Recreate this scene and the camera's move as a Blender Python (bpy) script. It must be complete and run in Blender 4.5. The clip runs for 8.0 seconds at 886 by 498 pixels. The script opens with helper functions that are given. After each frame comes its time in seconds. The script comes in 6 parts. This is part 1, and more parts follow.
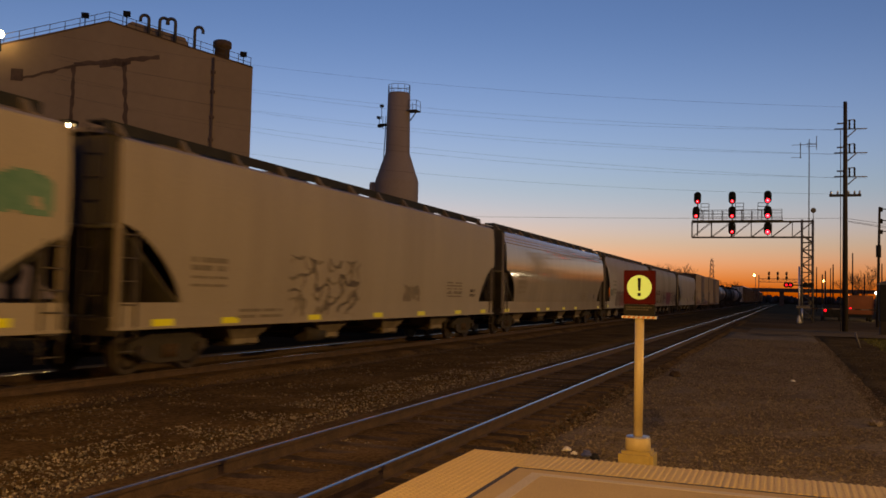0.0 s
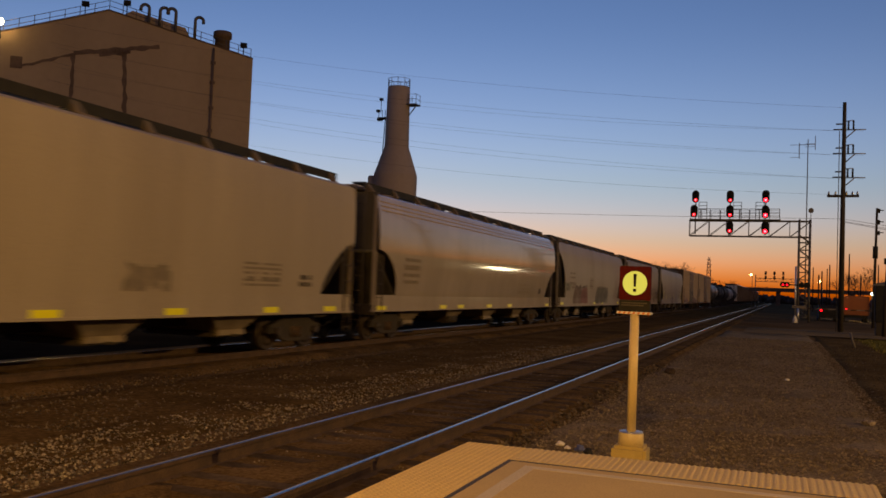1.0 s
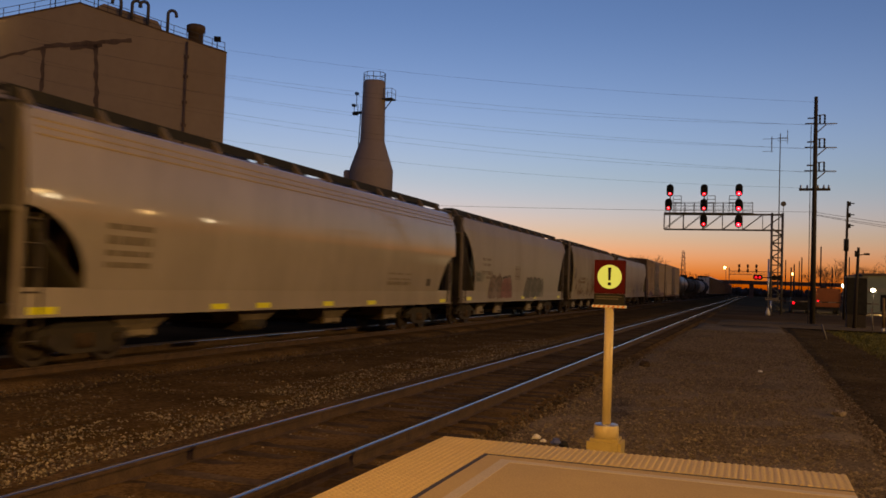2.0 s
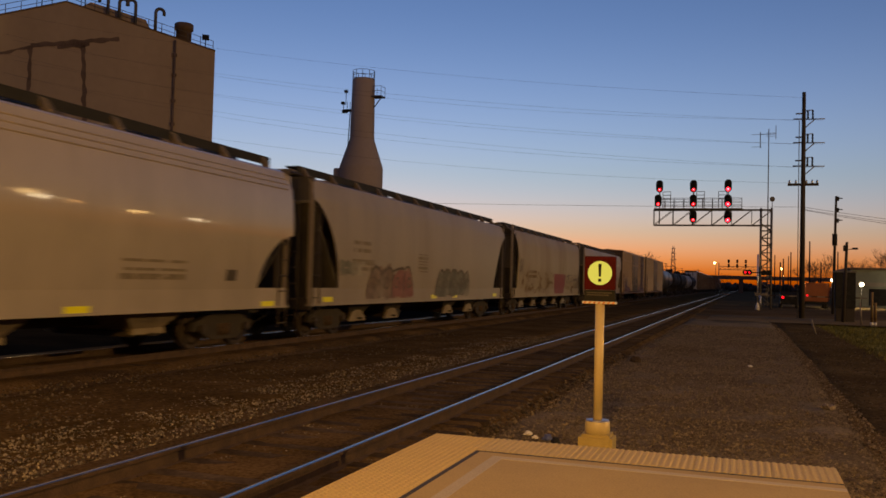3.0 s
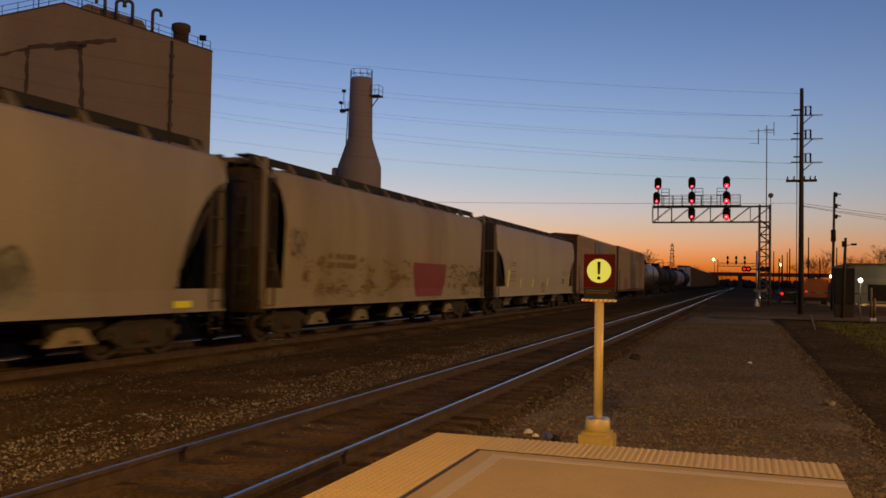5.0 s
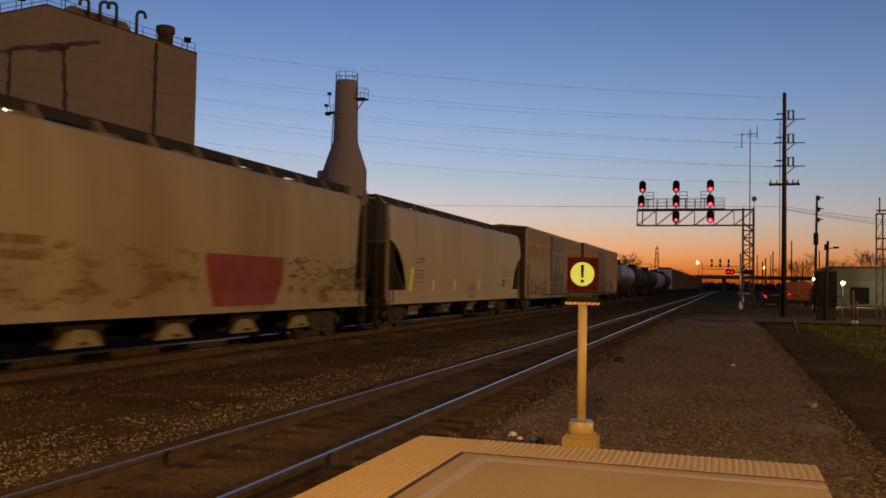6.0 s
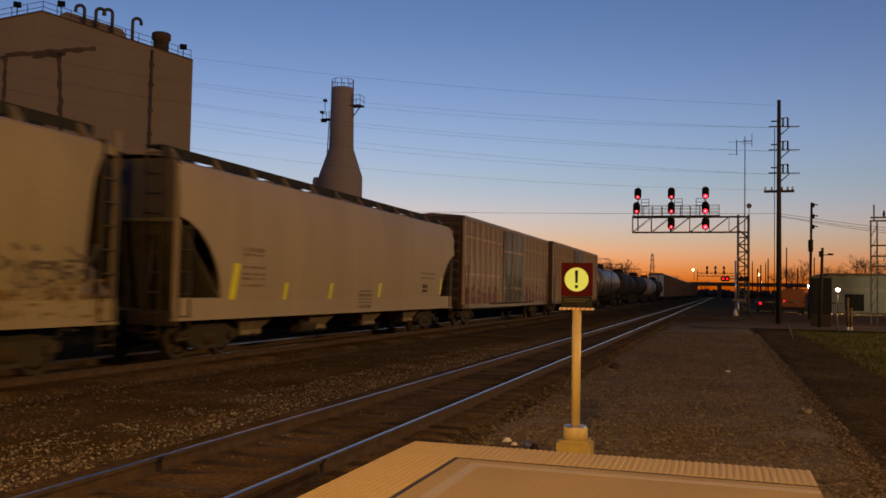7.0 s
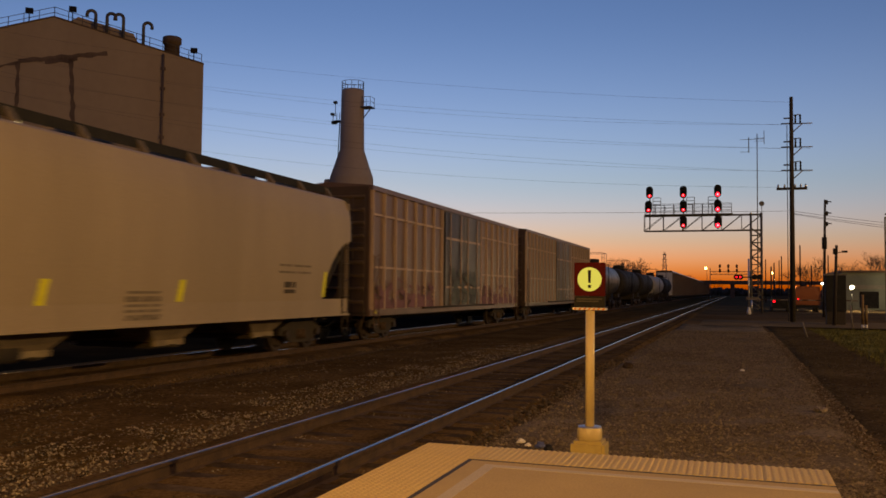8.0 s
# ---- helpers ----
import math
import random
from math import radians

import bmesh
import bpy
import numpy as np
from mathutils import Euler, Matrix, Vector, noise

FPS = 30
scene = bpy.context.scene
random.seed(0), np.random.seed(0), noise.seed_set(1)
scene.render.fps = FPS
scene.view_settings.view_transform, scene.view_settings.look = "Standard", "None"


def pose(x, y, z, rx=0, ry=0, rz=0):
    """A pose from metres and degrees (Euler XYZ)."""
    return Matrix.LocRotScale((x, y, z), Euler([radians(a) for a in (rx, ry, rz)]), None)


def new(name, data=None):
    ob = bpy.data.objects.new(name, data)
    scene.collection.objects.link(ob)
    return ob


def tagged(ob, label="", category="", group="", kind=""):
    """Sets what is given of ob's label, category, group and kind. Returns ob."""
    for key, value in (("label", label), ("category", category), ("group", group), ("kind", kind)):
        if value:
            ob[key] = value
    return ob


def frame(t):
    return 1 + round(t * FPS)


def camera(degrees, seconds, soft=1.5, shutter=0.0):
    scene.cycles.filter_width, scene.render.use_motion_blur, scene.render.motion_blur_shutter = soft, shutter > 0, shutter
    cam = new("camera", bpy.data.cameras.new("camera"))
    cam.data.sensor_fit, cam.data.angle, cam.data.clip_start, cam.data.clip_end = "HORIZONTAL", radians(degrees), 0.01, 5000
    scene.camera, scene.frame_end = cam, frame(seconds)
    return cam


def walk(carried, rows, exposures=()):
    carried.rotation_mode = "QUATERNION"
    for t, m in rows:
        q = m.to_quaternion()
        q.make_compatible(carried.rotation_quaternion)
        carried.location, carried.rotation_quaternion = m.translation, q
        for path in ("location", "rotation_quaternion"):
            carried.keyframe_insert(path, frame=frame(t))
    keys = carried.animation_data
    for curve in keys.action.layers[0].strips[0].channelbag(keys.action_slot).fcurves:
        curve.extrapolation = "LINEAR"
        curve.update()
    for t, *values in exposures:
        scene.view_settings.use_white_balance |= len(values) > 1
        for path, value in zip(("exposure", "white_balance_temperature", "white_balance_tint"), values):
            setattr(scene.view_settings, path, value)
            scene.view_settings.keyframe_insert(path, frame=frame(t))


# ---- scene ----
# camera: carried at eye height above the end of a low platform
cam = camera(54.0, 8.0, soft=1.6, shutter=0.6)
PATH = [
    (0.0, pose(-0.023, 0.014, 1.704, 92.864, -1.366, 21.369)),
    (0.5, pose(-0.014, -0.007, 1.695, 92.715, -1.877, 21.491)),
    (1.0, pose(-0.008, -0.003, 1.687, 92.518, -2.240, 21.170)),
    (1.5, pose(-0.001, -0.001, 1.692, 92.328, -2.172, 20.366)),
    (2.0, pose(-0.001, 0.007, 1.689, 92.206, -1.924, 19.628)),
    (3.5, pose(-0.000, 0.000, 1.690, 91.976, -1.400, 18.929)),
    (4.0, pose(-0.001, 0.000, 1.690, 91.941, -1.209, 19.052)),
    (5.5, pose(0.001, 0.005, 1.693, 92.041, -0.871, 18.772)),
    (6.0, pose(0.020, -0.012, 1.694, 92.190, -1.041, 18.017)),
    (6.5, pose(0.036, -0.011, 1.688, 92.405, -1.154, 17.614)),
    (7.0, pose(0.035, -0.012, 1.679, 92.650, -1.056, 17.735)),
    (7.5, pose(0.034, 0.003, 1.683, 92.735, -0.856, 18.079)),
    (8.0, pose(0.022, 0.011, 1.682, 92.686, -0.580, 18.513)),
]
walk(cam, PATH, exposures=[(0.0, 0.0, 8000, 11), (8.0, 0.0, 8000, 11)])

# ---- world and lamps ----
world = bpy.data.worlds.new("dusk")
scene.world = world
world.use_nodes = True
wn = world.node_tree
sky = wn.nodes.new("ShaderNodeTexSky")
sky.sky_type, sky.sun_disc = "NISHITA", False
sky.sun_elevation, sky.sun_rotation = radians(-2.15), radians(-28)
sky.altitude, sky.air_density, sky.dust_density, sky.ozone_density = 50, 1.0, 0.8, 2.75
# afterglow: a rosier horizon that deepens smoothly to a clear blue overhead
sky_dir = wn.nodes.new("ShaderNodeTexCoord")
sky_axes = wn.nodes.new("ShaderNodeSeparateXYZ")
wn.links.new(sky_dir.outputs["Generated"], sky_axes.inputs[0])
height = wn.nodes.new("ShaderNodeValToRGB")
height.color_ramp.interpolation = "EASE"
height.color_ramp.elements[0].position, height.color_ramp.elements[0].color = 0.0, (1.85, 1.22, 1.9, 1)
height.color_ramp.elements[1].position, height.color_ramp.elements[1].color = 0.34, (0.66, 0.81, 0.86, 1)
for at, colour in ((0.03, (1.52, 1.13, 1.5, 1)), (0.065, (1.28, 1.11, 1.28, 1)), (0.13, (1.06, 1.06, 1.07, 1))):
    height.color_ramp.elements.new(at).color = colour
wn.links.new(sky_axes.outputs["Z"], height.inputs[0])
tint = wn.nodes.new("ShaderNodeMix")
tint.data_type, tint.blend_type, tint.clamp_result = "RGBA", "MULTIPLY", False
tint.inputs["Factor"].default_value = 1.0
wn.links.new(sky.outputs[0], tint.inputs["A"])
wn.links.new(height.outputs[0], tint.inputs["B"])
wn.links.new(tint.outputs["Result"], wn.nodes["Background"].inputs[0])
wn.nodes["Background"].inputs[1].default_value = 1.85

PLAT = 0.20          # platform top above the rail heads
TRAIN_X = -12.45     # centre of the train's track
NEAR_X = -4.45       # centre of the near track
GROUND = -0.24


def lamp(name, x, y, z, watts, colour, radius):
    data = bpy.data.lights.new(name, "POINT")
    data.energy, data.color, data.shadow_soft_size = watts, colour, radius
    ob = new(name, data)
    ob.matrix_world = pose(x, y, z)
    return ob


WARM = (1.0, 0.555, 0.14)
LAMPS = [(0.2, -4.0, 6.4), (0.2, -14.0, 6.4), (0.2, -24.0, 6.4), (0.2, -34.0, 6.4)]
for p in LAMPS:
    lamp("platform_light", p[0], p[1], p[2] - 0.30, 3900 if p[1] > -5 else 2500, WARM, 0.12)
MAST = (62.0, 30.0, 21.0)
lamp("mast_light", MAST[0], MAST[1], MAST[2] - 0.3, 84000, (1.0, 0.62, 0.22), 0.2)
SHED_LIGHT = (12.75, 109.0, 2.35)
lamp("shed_light", SHED_LIGHT[0], SHED_LIGHT[1] - 0.9, SHED_LIGHT[2] + 0.1, 1300, (1.0, 0.90, 0.62), 0.15)
lamp("yard_light", -24.0, 23.7, 6.9, 600, (1.0, 0.72, 0.36), 0.15)


# ---- materials ----
def surf(name, c1, c2, rough=0.75, metal=0.0, scale=1.5, fine=30.0, bump=0.15, streak=1.0, vary=0.0, spec=0.4, dirt=None, dirt_at=0.62, grain=0.35):
    """Two-scale colour, grain relief; streak < 1 draws the large stains out vertically; dirt: a third colour in patches."""
    m = bpy.data.materials.new(name)
    m.use_nodes = True
    t = m.node_tree
    b = t.nodes["Principled BSDF"]
    co = t.nodes.new("ShaderNodeTexCoord")
    mp = t.nodes.new("ShaderNodeMapping")
    mp.inputs["Scale"].default_value = (1, 1, streak)
    t.links.new(co.outputs["Object"], mp.inputs[0])
    big = t.nodes.new("ShaderNodeTexNoise")
    big.inputs["Scale"].default_value, big.inputs["Detail"].default_value, big.inputs["Roughness"].default_value = scale, 6, 0.62
    t.links.new(mp.outputs[0], big.inputs["Vector"])
    small = t.nodes.new("ShaderNodeTexNoise")
    small.inputs["Scale"].default_value, small.inputs["Detail"].default_value = fine, 4
    t.links.new(co.outputs["Object"], small.inputs["Vector"])
    ramp = t.nodes.new("ShaderNodeValToRGB")
    ramp.color_ramp.elements[0].position, ramp.color_ramp.elements[1].position = 0.36, 0.66
    ramp.color_ramp.elements[0].color, ramp.color_ramp.elements[1].color = (*c1, 1), (*c2, 1)
    t.links.new(big.outputs["Fac"], ramp.inputs[0])
    last = ramp.outputs[0]
    if dirt:
        pat = t.nodes.new("ShaderNodeTexNoise")
        pat.inputs["Scale"].default_value, pat.inputs["Detail"].default_value = scale * 0.55, 8
        t.links.new(mp.outputs[0], pat.inputs["Vector"])
        pr = t.nodes.new("ShaderNodeValToRGB")
        pr.color_ramp.elements[0].position, pr.color_ramp.elements[1].position = dirt_at - 0.1, dirt_at + 0.1
        t.links.new(pat.outputs["Fac"], pr.inputs[0])
        dm = t.nodes.new("ShaderNodeMix")
        dm.data_type = "RGBA"
        t.links.new(pr.outputs[0], dm.inputs["Factor"])
        t.links.new(last, dm.inputs["A"])
        dm.inputs["B"].default_value = (*dirt, 1)
        last = dm.outputs["Result"]
    gr = t.nodes.new("ShaderNodeMix")
    gr.data_type, gr.blend_type = "RGBA", "MULTIPLY"
    gr.inputs["Factor"].default_value = grain
    t.links.new(last, gr.inputs["A"])
    gray = t.nodes.new("ShaderNodeValToRGB")
    gray.color_ramp.elements[0].position, gray.color_ramp.elements[1].position = 0.3, 0.62
    gray.color_ramp.elements[0].color = (0.45, 0.45, 0.45, 1) if grain < 0.5 else (0.16, 0.15, 0.14, 1)
    t.links.new(small.outputs["Fac"], gray.inputs[0])
    t.links.new(gray.outputs[0], gr.inputs["B"])
    last = gr.outputs["Result"]
    if vary:
        info = t.nodes.new("ShaderNodeObjectInfo" if vary > 0 else "ShaderNodeNewGeometry")
        hs = t.nodes.new("ShaderNodeHueSaturation")
        mr = t.nodes.new("ShaderNodeMapRange")
        mr.inputs["To Min"].default_value, mr.inputs["To Max"].default_value = 1 - abs(vary), 1 + abs(vary)
        t.links.new(info.outputs["Random" if vary > 0 else "Random Per Island"], mr.inputs["Value"])
        t.links.new(mr.outputs["Result"], hs.inputs["Value"])
        t.links.new(last, hs.inputs["Color"])
        last = hs.outputs[0]
    t.links.new(last, b.inputs["Base Color"])
    b.inputs["Metallic"].default_value = metal
    b.inputs["Specular IOR Level"].default_value = spec
    rr = t.nodes.new("ShaderNodeMapRange")
    spread = 0.12 if rough > 0.4 else 0.03
    rr.inputs["To Min"].default_value, rr.inputs["To Max"].default_value = max(0.03, rough - spread), min(1, rough + spread)
    t.links.new(big.outputs["Fac"], rr.inputs["Value"])
    t.links.new(rr.outputs["Result"], b.inputs["Roughness"])
    if bump:
        bp = t.nodes.new("ShaderNodeBump")
        bp.inputs["Strength"].default_value, bp.inputs["Distance"].default_value = bump, 0.02
        t.links.new(small.outputs["Fac"], bp.inputs["Height"])
        t.links.new(bp.outputs[0], b.inputs["Normal"])
    return m


def glow(name, colour, strength):
    m = bpy.data.materials.new(name)
    m.use_nodes = True
    b = m.node_tree.nodes["Principled BSDF"]
    b.inputs["Base Color"].default_value = (*[min(1, c) * 0.5 for c in colour], 1)
    b.inputs["Emission Color"].default_value = (*colour, 1)
    b.inputs["Emission Strength"].default_value = strength
    return m


